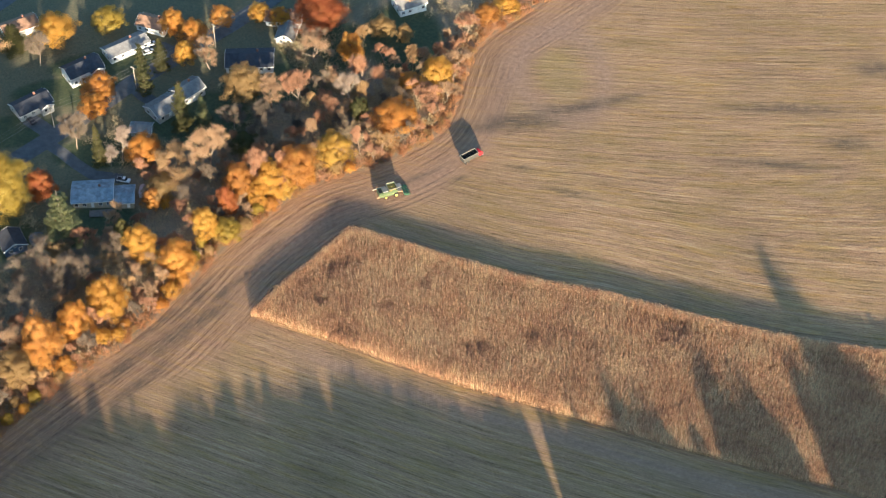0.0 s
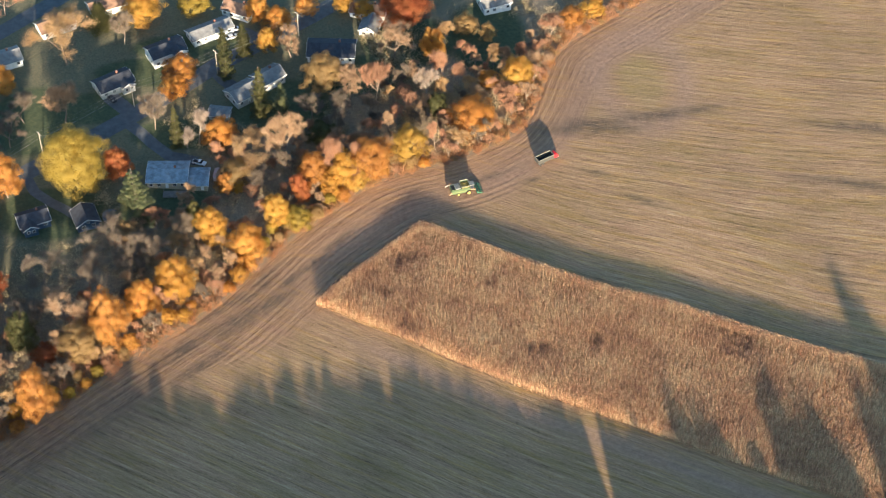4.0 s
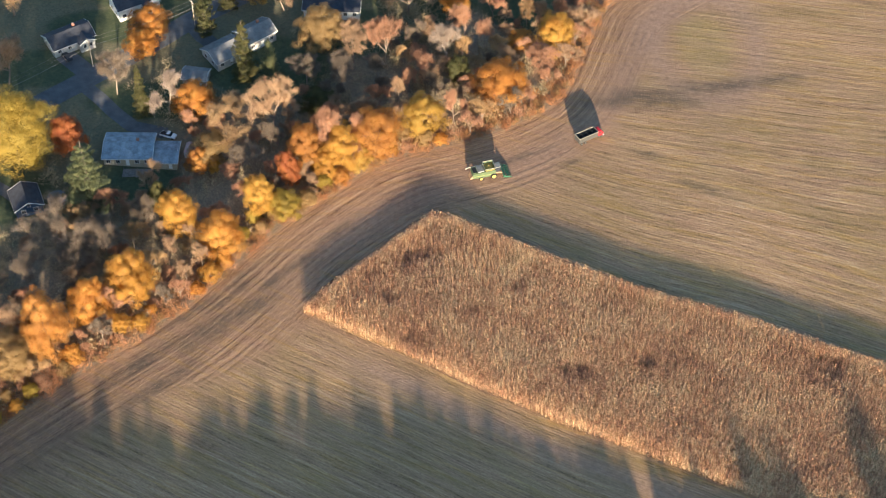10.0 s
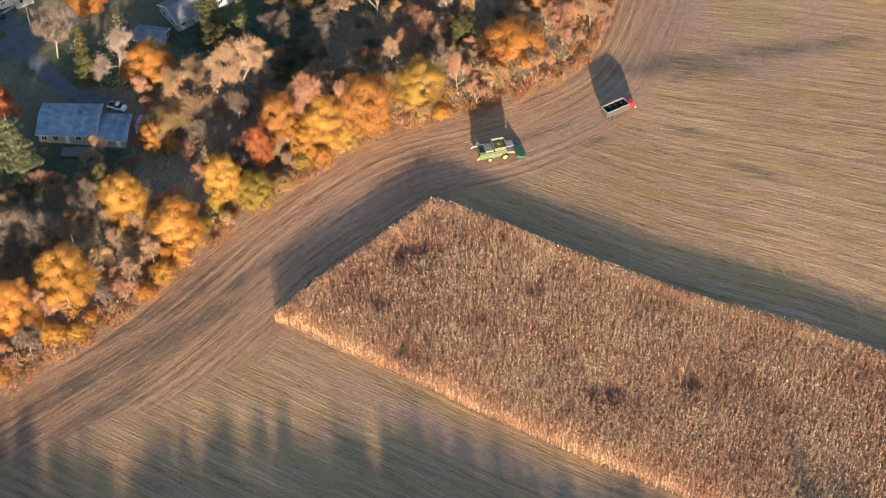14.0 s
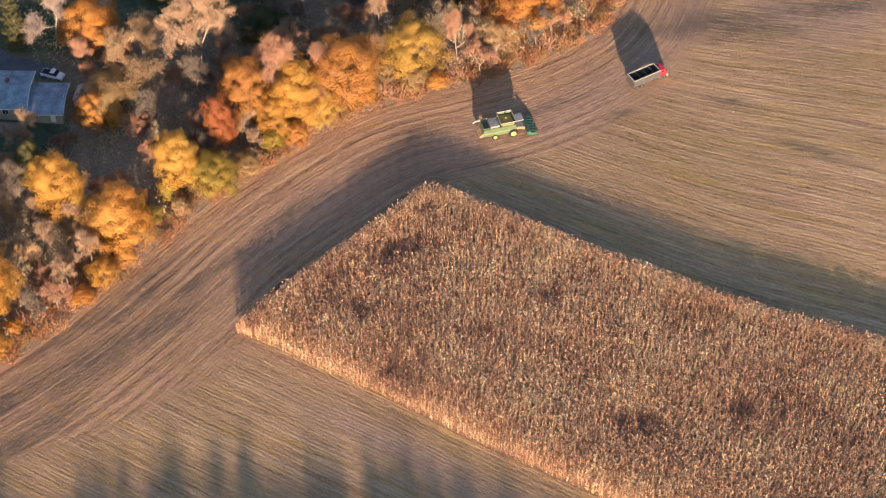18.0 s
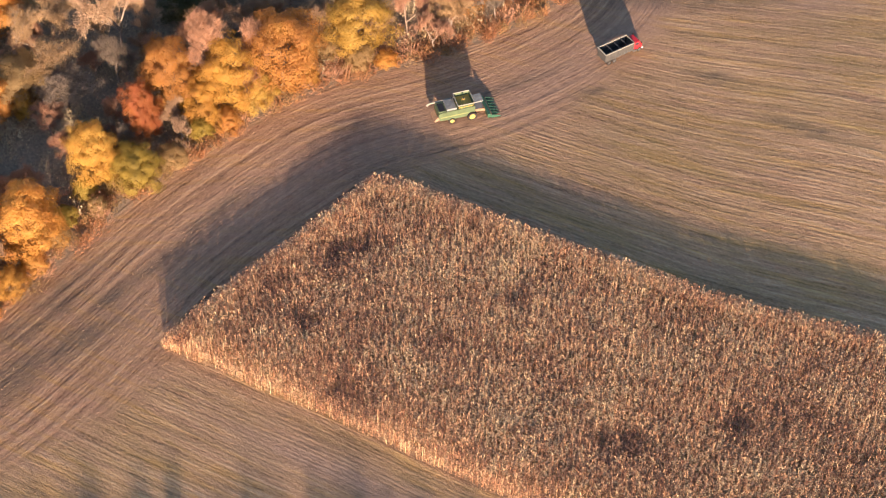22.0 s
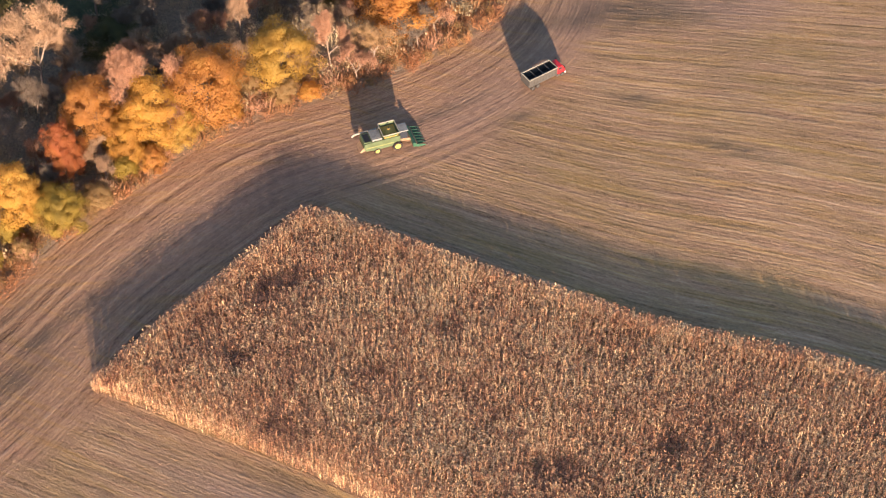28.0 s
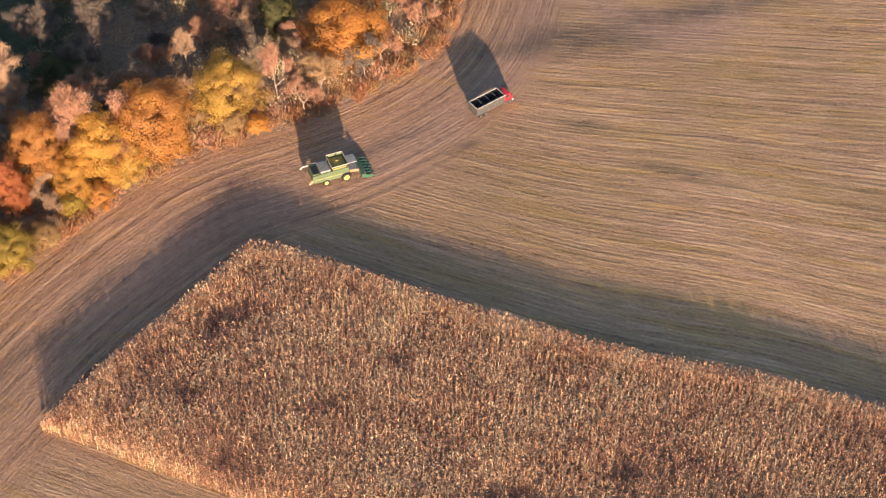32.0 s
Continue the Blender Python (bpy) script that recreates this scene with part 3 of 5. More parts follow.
def make_corn():
    """Rows 0.76 m apart along the front edge; each plant a stalk with drooping dry leaves and a tassel."""
    rng = np.random.default_rng(7)
    s, v = np.meshgrid(np.arange(-60, 200, 0.25), np.arange(0, 130, 0.76))
    x = s.ravel() + rng.normal(size=s.size) * 0.09
    y = np.interp(x, FRONT[:, 0], FRONT[:, 1]) + v.ravel() * 1.15 + 0.35 + rng.normal(size=s.size) * 0.06
    p = np.c_[x, y]
    p = p[in_corn(p)]
    h = 2.75 + rng.normal(size=len(p)) * 0.30 + np.repeat(rng.normal(size=len(p) // 2 + 1), 2)[: len(p)] * 0.14
    wave = np.array([noise.noise((a * 0.05, b * 0.08, 3.0)) for a, b in p[::40]])
    h += 0.25 * np.repeat(wave, 40)[: len(p)]
    keep = rng.uniform(size=len(p)) > 0.08
    ragged = np.repeat([0.5 + 0.9 * noise.noise((a * 0.35, b * 0.35, 5.0)) for a, b in p[::5]], 5)[: len(p)]
    dull = np.zeros(len(p))
    for cx, cy, r in ((-6.4, -3, 4.2), (-7.3, -32.5, 3.6), (99, -42, 5.0), (33.5, -43, 3.8), (52, -40, 3.0), (20, -14, 2.6), (-14, -17, 2.2), (8, -22, 2.4)):
        d = np.hypot((p[:, 0] - cx) * 0.65, p[:, 1] - cy) / r + ragged
        h *= 1 - 0.33 * np.exp(-(d**2))
        keep &= rng.uniform(size=len(p)) > 0.3 * np.exp(-(d**2))
        dull = np.maximum(dull, np.exp(-(d**2)))
    outer = np.minimum(np.abs(along(p, LEFT)[0]), np.abs(along(p, BACK)[0])) < 3.2
    h = np.where(outer, 2.70 + 0.5 * (h - 2.75), h)
    p, h, dull, outer = p[keep | outer], h[keep | outer], dull[keep | outer], outer[keep | outer]
    more = np.flatnonzero(outer)
    p = np.vstack([p, p[more] + rng.normal(size=(len(more), 2)) * 0.16])
    h, dull = np.r_[h, h[more] + rng.normal(size=len(more)) * 0.12], np.r_[dull, dull[more]]
    n = len(p)
    base = np.c_[p, np.zeros(n)]
    up = unit(np.c_[rng.normal(size=(n, 2)) * 0.06, np.ones(n)])
    q = [slivers(rng, base, up, h, rng.uniform(0.012, 0.022, n))]
    ripe = 0.75 * rng.uniform(0, 1, n) + 0.25 * np.repeat(rng.uniform(0, 1, n // 2 + 1), 2)[:n] - 0.75 * dull
    for k in range(9):
        a = rng.uniform(0, 2 * np.pi, n)
        rise = rng.uniform(0.3, 1.7, n)
        d = np.c_[np.cos(a), np.sin(a) * 0.75, rise]
        root = base + up * (h * rng.uniform(0.12 + 0.092 * k, 0.24 + 0.092 * k, n))[:, None]
        ln = rng.uniform(0.15, 0.30, n)
        mid = root + d * ln[:, None]
        tip = mid + np.c_[d[:, :2] * 0.7, np.full(n, -0.9)] * (ln * rng.uniform(0.5, 1.0, n))[:, None]
        side = np.c_[-d[:, 1], d[:, 0], np.zeros(n)] * rng.uniform(0.05, 0.10, n)[:, None]
        q.append(np.stack([root, mid - side, tip, mid + side], 1))
    me = quads_mesh("corn", np.concatenate(q))
    shade = me.attributes.new("ripeness", "FLOAT", "FACE")
    # plants within 1.6 m of the front edge get a paler tone
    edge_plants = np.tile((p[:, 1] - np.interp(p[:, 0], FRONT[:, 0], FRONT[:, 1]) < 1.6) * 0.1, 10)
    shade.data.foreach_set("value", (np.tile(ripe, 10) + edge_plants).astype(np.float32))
    me.materials.append(CORN)
    tagged(new("corn", me), "standing field of dry brown corn in close rows", "corn field", kind="stuff")


make_corn()


# ---- cut stalks left standing in rows ----
def make_stubble():
    rng = np.random.default_rng(17)
    n = 300000
    p = np.c_[rng.uniform(-130, 215, n), rng.uniform(-118, 132, n)]
    de, arc = along(p, EDGE)
    ok = (de > 1) & ~in_corn(p)
    p, de, arc = p[ok], de[ok], arc[ok]
    wide = np.interp(arc, [0, 285, 310, 345, 392, 441, 475, 620], [14, 15, 18, 29, 30, 24, 20, 24])
    head = de < wide
    yb = np.interp(p[:, 0], BACK[:, 0], BACK[:, 1])
    yf = np.interp(p[:, 0], FRONT_ROWS[:, 0], FRONT_ROWS[:, 1])
    rows = np.where(p[:, 1] > (yb + yf) / 2, (p[:, 1] - yb * (1 - 0.55 * smooth(0, 110, p[:, 1] - yb))) * 0.92, (p[:, 1] - yf) * 0.88)
    step = 0.76 * 2
    p[:, 1] += np.where(head, 0, (np.round(rows / step) * step - rows) * 0.95)
    a1, _ = along(p + [0.2, 0], EDGE)
    a2, _ = along(p + [0, 0.2], EDGE)
    g = np.c_[a1 - de, a2 - de] / 0.2
    p += np.where(head, np.round(de / step) * step - de, 0)[:, None] * g
    p += rng.normal(size=p.shape) * 0.12
    clump = np.array([noise.noise((a * 0.09, b * 0.09, 7.0)) for a, b in p[::6]])
    clump = np.repeat(clump, 6)[: len(p)]
    bare_strip = np.exp(-(((de - 15) / 6) ** 2)) * (arc > 380)
    keep = rng.uniform(size=len(p)) < (0.75 + 0.5 * clump) * (1 - 0.8 * bare_strip)
    p = p[keep]
    n = len(p)
    base = np.c_[p, np.zeros(n)]
    up = unit(np.c_[rng.normal(size=(n, 2)) * 0.5, np.ones(n)])
    q = [slivers(rng, base, up, rng.uniform(0.08, 0.20, n), rng.uniform(0.025, 0.06, n))]
    m = n // 22
    flat = np.c_[p[:m] + rng.normal(size=(m, 2)) * 0.8, rng.uniform(0.03, 0.10, m)]
    q.append(cards(rng, flat, unit(rng.normal(size=(m, 3)) * 0.5 + [0, -0.3, 1]), rng.uniform(0.07, 0.14, m), 2.0))
    me = quads_mesh("stubble", np.concatenate(q))
    me.materials.append(TONES["stubble"])
    tagged(new("stubble", me), "short pale corn stubble and husks in rows on the cut field", "stubble", kind="stuff")


make_stubble()


# ---- brush along the field and in the wood ----
def make_brush():
    rng = np.random.default_rng(9)
    arcs = np.r_[0, np.cumsum(np.hypot(*np.diff(EDGE, axis=0).T))]

    def spots(n, lo, hi, a0=140, a1=640):
        a = rng.uniform(a0, a1, n)
        x, y = np.interp(a, arcs, EDGE[:, 0]), np.interp(a, arcs, EDGE[:, 1])
        x2, y2 = np.interp(a + 2, arcs, EDGE[:, 0]), np.interp(a + 2, arcs, EDGE[:, 1])
        t = unit(np.c_[x2 - x, y2 - y])
        return np.c_[x, y] + np.c_[-t[:, 1], t[:, 0]] * rng.uniform(lo, hi, n)[:, None]

    def heap(name, p, r, h, per, size, tone, label, sliver=0.4):
        n = len(p)
        k = np.repeat(np.arange(n), per)
        d = unit(rng.normal(size=(len(k), 3)))
        d[:, 2] = np.abs(d[:, 2])
        c = np.c_[p[k], np.zeros(len(k))] + d * np.c_[r[k], r[k], h[k]] * rng.uniform(0.55, 1.05, (len(k), 1))
        f = unit(d + rng.normal(size=d.shape) * 0.6)
        split = rng.uniform(size=len(k)) < sliver
        q = [cards(rng, c[~split], f[~split], rng.uniform(0.6, 1.3, (~split).sum()) * size)]
        q.append(slivers(rng, c[split] * [1, 1, 0.6], unit(d[split] + [0, 0, 0.8]), rng.uniform(0.5, 1.4, split.sum()), rng.uniform(0.02, 0.04, split.sum())))
        foot = np.c_[p, np.zeros(n)]
        up = raised(foot) - foot
        me = quads_mesh(name, np.concatenate(q) + np.concatenate([up[k][~split], up[k][split]])[:, None])
        me.materials.append(TONES[tone])
        tagged(new(name, me), label, "brush", kind="stuff")

    p = spots(1050, 0.0, 6.5)
    heap("edge_brush", p, rng.uniform(0.8, 1.9, 1050), rng.uniform(0.6, 2.2, 1050), 120, 0.20, "brush", "low reddish-brown brush along the edge of the field")
    p = spots(430, 1.0, 12)
    heap("tan_brush", p, rng.uniform(1.2, 2.6, 430), rng.uniform(1.8, 5.0, 430), 190, 0.20, "rust", "tangled pinkish-brown saplings and brush at the wood's edge", 0.6)
    p = spots(300, 0.2, 9)
    heap("yellow_brush", p, rng.uniform(0.8, 2.0, 300), rng.uniform(0.8, 3.0, 300), 150, 0.22, "straw", "dull yellow bushes at the edge of the field", 0.2)
    p = spots(3600, 4, 75)
    keep = [not any(math.hypot(a - hx, b - hy) < hr for hx, hy, hr in CLEAR) for a, b in p]
    p = p[keep]
    n = len(p)
    heap("thicket", p, rng.uniform(1.4, 3.2, n), rng.uniform(1.2, 5.0, n), 75, 0.34, "thicket", "dark leafless thicket under the trees", 0.6)


# open ground that the thicket leaves free: x, y, radius
CLEAR = ((-91, 38, 14), (-80, 38, 11), (-73, 40, 4), (-88, 29, 9), (-117, 20, 10), (-109, 20, 5), (-66, 80, 16), (-52, 76, 15), (-96, 55, 12), (-60, 90, 14), (-128, 30, 14), (-25, 92, 12), (-34, 103, 15), (25, 112, 16), (-135, 20, 12))
make_brush()

# ---- trees at the field's edge and among the houses ----
maple(34.7, 82.2, 6.3, 15.8, "gold")
maple(17.2, 60.9, 9.2, 15.3, "orange")
maple(-5.5, 46.6, 7.2, 15.4, "yellow")
maple(-18.8, 37.8, 8.0, 19.0, "amber")
bare(-24.0, 36.5, 5.5, 17.0, "rust")
maple(-33.0, 30.0, 4.6, 10.5, "gold")
maple(-23.6, 33.0, 4.2, 9.5, "yellow")
maple(-28.0, 33.0, 6.2, 17.5, "gold")
bare(-34.0, 36.0, 6.4, 21.0, "rust")
maple(-38.6, 33.6, 5.6, 17.6, "amber")
bare(-23.0, 47.3, 5.0, 13.0, "tan")
bare(-33.2, 43.7, 4.4, 15.2, "rust")
maple(-43.2, 25.5, 3.9, 15.4, "red")
maple(-50.8, 16.4, 5.4, 15.0, "gold")
maple(-43.5, 14.2, 5.0, 10.5, "lime")
maple(-60.0, 0.8, 7.2, 15.4, "orange")
maple(-72.6, 8.3, 6.1, 17.8, "gold")
maple(-78.4, 15.7, 3.5, 13.2, "olive")
maple(-82.1, -17.3, 7.1, 21.5, "gold")
maple(-92.3, -23.7, 6.1, 17.4, "orange")
maple(-101.6, -35.2, 6.6, 26.6, "amber")
bare(-117.3, -27.1, 9.5, 16.3, "tan")
maple(-110.6, -39.6, 7.9, 13.4, "straw")
maple(-121.3, -43.0, 5.0, 9.5, "red")
maple(-120.8, -64.7, 6.3, 25.1, "amber")
maple(-128.6, -37.1, 5.4, 18.8, "olive")
maple(-120.2, 36.1, 11.9, 27.0, "lime")
maple(-106.2, 39.6, 5.2, 16.0, "red")
pine(-97.6, 19.3, 8.6, 25.8, "green")
maple(-71.6, 54.9, 6.9, 13.8, "orange")
bare(-79.7, 57.1, 6.1, 14.8, "white")
pine(-87.0, 55.1, 3.2, 20.4, "olive")
bare(-61.2, 43.2, 10.4, 15.6, "ochre")
bare(-48.6, 46.1, 7.2, 22.8, "tan")
maple(-35.9, 56.2, 6.1, 9.6, "olive")
maple(-35.8, 82.5, 8.3, 18.2, "straw")
pine(-58.0, 70.4, 4.5, 24.5, "olive")
pine(-50.9, 73.0, 3.7, 14.0, "green")
pine(-71.8, 91.4, 4.0, 25.1, "olive")
pine(-66.1, 103.8, 3.8, 15.9, "olive")
maple(-88.1, 89.3, 6.7, 13.0, "orange")
maple(-90.3, 79.7, 5.0, 12.1, "orange")
maple(-105.6, 122.3, 8.2, 13.9, "gold")
maple(-86.0, 127.8, 6.5, 10.8, "lime")
maple(-61.5, 121.7, 5.2, 13.2, "orange")
maple(-53.7, 115.5, 6.0, 13.0, "orange")
maple(-57.5, 104.4, 4.2, 12.4, "gold")
bare(-48.4, 101.8, 5.5, 13.8, "tan")
bare(-131.6, 99.8, 14.4, 23.7, "ochre")
bare(-128.5, 68.9, 7.8, 17.6, "tan")
maple(-153.8, 85.5, 6.6, 11.0, "orange")
maple(-143.9, 32.2, 6.3, 21.2, "amber")
bare(-17.1, 76.1, 6.2, 20.9, "rust")
bare(0.8, 75.2, 5.8, 18.5, "white")
bare(-9.9, 99.8, 9.8, 16.7, "tan")
maple(4.2, 100.4, 5.1, 15.1, "orange")
maple(-6.3, 120.2, 10.8, 17.8, "red")
bare(8.1, 84.6, 6.7, 17.1, "rust")
maple(16.5, 114.1, 5.6, 9.4, "straw")
maple(25.1, 110.4, 3.8, 8.2, "straw")
bare(42.8, 92.4, 5.9, 9.8, "tan")
bare(48.7, 111.1, 5.1, 11.3, "rust")
maple(57.0, 117.2, 5.6, 9.8, "amber")
maple(66.0, 123.6, 5.2, 8.3, "gold")
bare(-12.6, 56.5, 3.2, 14.3, "tan")
bare(3.9, 50.3, 3.6, 15.3, "rust")
bare(-104.4, 0.2, 11.4, 19.1, "grey")
bare(-92.5, 0.0, 8.0, 13.4, "grey")
bare(-126.7, -29.4, 7.3, 15.6, "grey")
bare(-126.8, -11.0, 9.3, 15.0, "grey")
bare(-110.7, -12.0, 8.2, 13.3, "grey")
bare(-97.7, -6.0, 7.5, 12.3, "grey")
bare(-81.5, 7.5, 4.6, 14.7, "grey")
bare(-26.2, 78.2, 7.1, 14.2, "tan")
bare(-6.1, 72.3, 6.2, 10.3, "rust")
bare(-18.8, 68.0, 6.1, 10.2, "grey")
bare(-29.4, 67.7, 7.0, 11.4, "grey")
bare(-39.9, 68.7, 6.1, 10.2, "grey")
maple(-65.2, 36.5, 6.7, 10.6, "straw")
bare(-56.9, 32.9, 6.7, 11.0, "grey")
maple(24.1, 84.2, 4.6, 7.4, "amber")
maple(4.4, 68.5, 4.5, 11.2, "olive")
bare(30.0, 73.2, 6.2, 9.8, "rust")
bare(-1.0, 63.9, 5.3, 8.4, "grey")
maple(-21.5, 124.3, 4.8, 8.1, "gold")
maple(-29.2, 127.8, 4.8, 8.2, "gold")
maple(-43.4, 125.4, 4.8, 10.5, "amber")
bare(-143.3, 69.1, 8.2, 13.3, "grey")
bare(-146.6, 56.9, 8.1, 13.1, "grey")
bare(-95.9, 64.6, 6.5, 15.7, "grey")
bare(-111.2, 110.3, 5.6, 15.5, "grey")
pine(-121.1, 120.7, 5.6, 12.2, "olive")
bare(-158.3, 127.8, 8.7, 14.0, "rust")
maple(-68.8, 31.8, 3.9, 10.0, "amber")
maple(-64.8, 31.7, 2.7, 7.6, "gold")

maple(-142.0, -14.0, 5.6, 14.0, "red")
maple(-145.0, -40.0, 6.0, 15.0, "amber")
# trees added out of view to the west, to shade the lawns
for k in range(34):
    tone = ("amber", "grey", "olive", "tan")[k % 4]
    grow = bare if tone in ("grey", "tan") else maple
    grow(-151 - (k % 5) * 11 + tree_rng.uniform(-3, 3), -78 + (k // 5) * 20 + tree_rng.uniform(-5, 5), tree_rng.uniform(5.5, 7.5), tree_rng.uniform(13, 18), tone)


# ---- bare young trees and saplings between the large ones ----
def fill_wood():
    arcs = np.r_[0, np.cumsum(np.hypot(*np.diff(EDGE, axis=0).T))]
    taken = list(PLANTED)
    made = 0
    for k in range(1400):
        a = tree_rng.uniform(170, 520)
        off = tree_rng.uniform(3, 46)
        x, y = np.interp(a, arcs, EDGE[:, 0]), np.interp(a, arcs, EDGE[:, 1])
        dx, dy = np.interp(a + 2, arcs, EDGE[:, 0]) - x, np.interp(a + 2, arcs, EDGE[:, 1]) - y
        ln = math.hypot(dx, dy)
        x, y = x - dy / ln * off, y + dx / ln * off
        if any(math.hypot(x - hx, y - hy) < hr * 0.9 for hx, hy, hr in CLEAR) or any(math.hypot(x - tx, y - ty) < 4.3 for tx, ty in taken):
            continue
        taken.append((x, y))
        r = tree_rng.uniform(3.0, 4.8)
        bare(x, y, r, r * tree_rng.uniform(1.9, 2.6), tree_rng.choice(("rust", "rust", "tan", "tan", "grey", "ochre")))
        made += 1
        if made > 185:
            break
    for k in range(400):
        a, off = tree_rng.uniform(185, 440), tree_rng.uniform(1.5, 8)
        x, y = np.interp(a, arcs, EDGE[:, 0]), np.interp(a, arcs, EDGE[:, 1])
        dx, dy = np.interp(a + 2, arcs, EDGE[:, 0]) - x, np.interp(a + 2, arcs, EDGE[:, 1]) - y
        ln = math.hypot(dx, dy)
        x, y = x - dy / ln * off, y + dx / ln * off
        if any(math.hypot(x - tx, y - ty) < 4.2 for tx, ty in taken):
            continue
        taken.append((x, y))
        r = tree_rng.uniform(2.0, 3.4)
        maple(x, y, r, r * tree_rng.uniform(1.5, 2.2), tree_rng.choice(("straw", "amber", "lime", "orange", "straw", "gold")))


fill_wood()

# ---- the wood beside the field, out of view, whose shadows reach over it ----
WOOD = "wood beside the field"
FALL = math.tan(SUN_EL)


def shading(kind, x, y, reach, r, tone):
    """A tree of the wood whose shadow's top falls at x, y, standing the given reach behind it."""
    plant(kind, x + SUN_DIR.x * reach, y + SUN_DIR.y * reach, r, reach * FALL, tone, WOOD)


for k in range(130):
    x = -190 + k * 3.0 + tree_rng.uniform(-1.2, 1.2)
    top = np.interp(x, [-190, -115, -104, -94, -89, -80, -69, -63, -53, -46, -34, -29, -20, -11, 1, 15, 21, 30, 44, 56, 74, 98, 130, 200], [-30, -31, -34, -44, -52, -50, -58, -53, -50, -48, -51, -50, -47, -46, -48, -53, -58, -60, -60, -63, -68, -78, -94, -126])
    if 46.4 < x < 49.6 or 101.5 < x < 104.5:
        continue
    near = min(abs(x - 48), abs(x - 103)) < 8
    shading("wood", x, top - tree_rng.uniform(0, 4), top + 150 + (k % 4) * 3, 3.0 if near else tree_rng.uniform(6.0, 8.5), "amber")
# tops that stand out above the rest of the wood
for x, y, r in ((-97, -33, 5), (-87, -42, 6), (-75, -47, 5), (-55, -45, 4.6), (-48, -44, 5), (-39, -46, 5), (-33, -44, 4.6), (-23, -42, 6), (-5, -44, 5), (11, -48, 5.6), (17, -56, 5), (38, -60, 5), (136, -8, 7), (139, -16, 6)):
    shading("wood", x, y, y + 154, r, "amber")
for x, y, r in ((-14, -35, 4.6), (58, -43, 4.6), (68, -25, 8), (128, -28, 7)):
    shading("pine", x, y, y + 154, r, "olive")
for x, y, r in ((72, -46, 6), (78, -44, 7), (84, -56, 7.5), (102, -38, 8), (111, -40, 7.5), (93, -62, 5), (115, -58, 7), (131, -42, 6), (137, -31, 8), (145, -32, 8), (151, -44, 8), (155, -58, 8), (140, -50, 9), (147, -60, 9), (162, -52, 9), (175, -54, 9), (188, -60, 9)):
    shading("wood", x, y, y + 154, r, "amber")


# ---- houses ----
WHITE_WALL = plain("white_siding", (0.72, 0.72, 0.70), 0.6, vary=0.12, scale=0.8)
GREY_WALL = plain("grey_siding", (0.42, 0.42, 0.40), 0.7, vary=0.15, scale=0.8)
BLUE_WALL = plain("dark_blue_siding", (0.05, 0.085, 0.14), 0.6, vary=0.2, scale=0.8)
BEIGE_WALL = plain("beige_siding", (0.45, 0.38, 0.28), 0.7, vary=0.15, scale=0.8)
TRIM = plain("white_trim", (0.78, 0.78, 0.76), 0.5, vary=0.08)
DARK_ROOF = plain("dark_shingles", (0.055, 0.06, 0.075), 0.85, vary=0.3, scale=0.6, grain=4.0)
GREY_ROOF = plain("grey_shingles", (0.22, 0.22, 0.22), 0.85, vary=0.3, scale=0.6, grain=4.0)
BROWN_ROOF = plain("brown_shingles", (0.26, 0.16, 0.11), 0.85, vary=0.3, scale=0.6, grain=4.0)
BLUE_ROOF = plain("worn_blue_grey_roof", (0.26, 0.32, 0.38), 0.6, vary=0.45, scale=0.5, grain=3.0)
GLASS = plain("window_glass", (0.03, 0.035, 0.045), 0.12, vary=0.1)
BRICK = plain("chimney_brick", (0.30, 0.14, 0.10), 0.9, vary=0.3, scale=3)


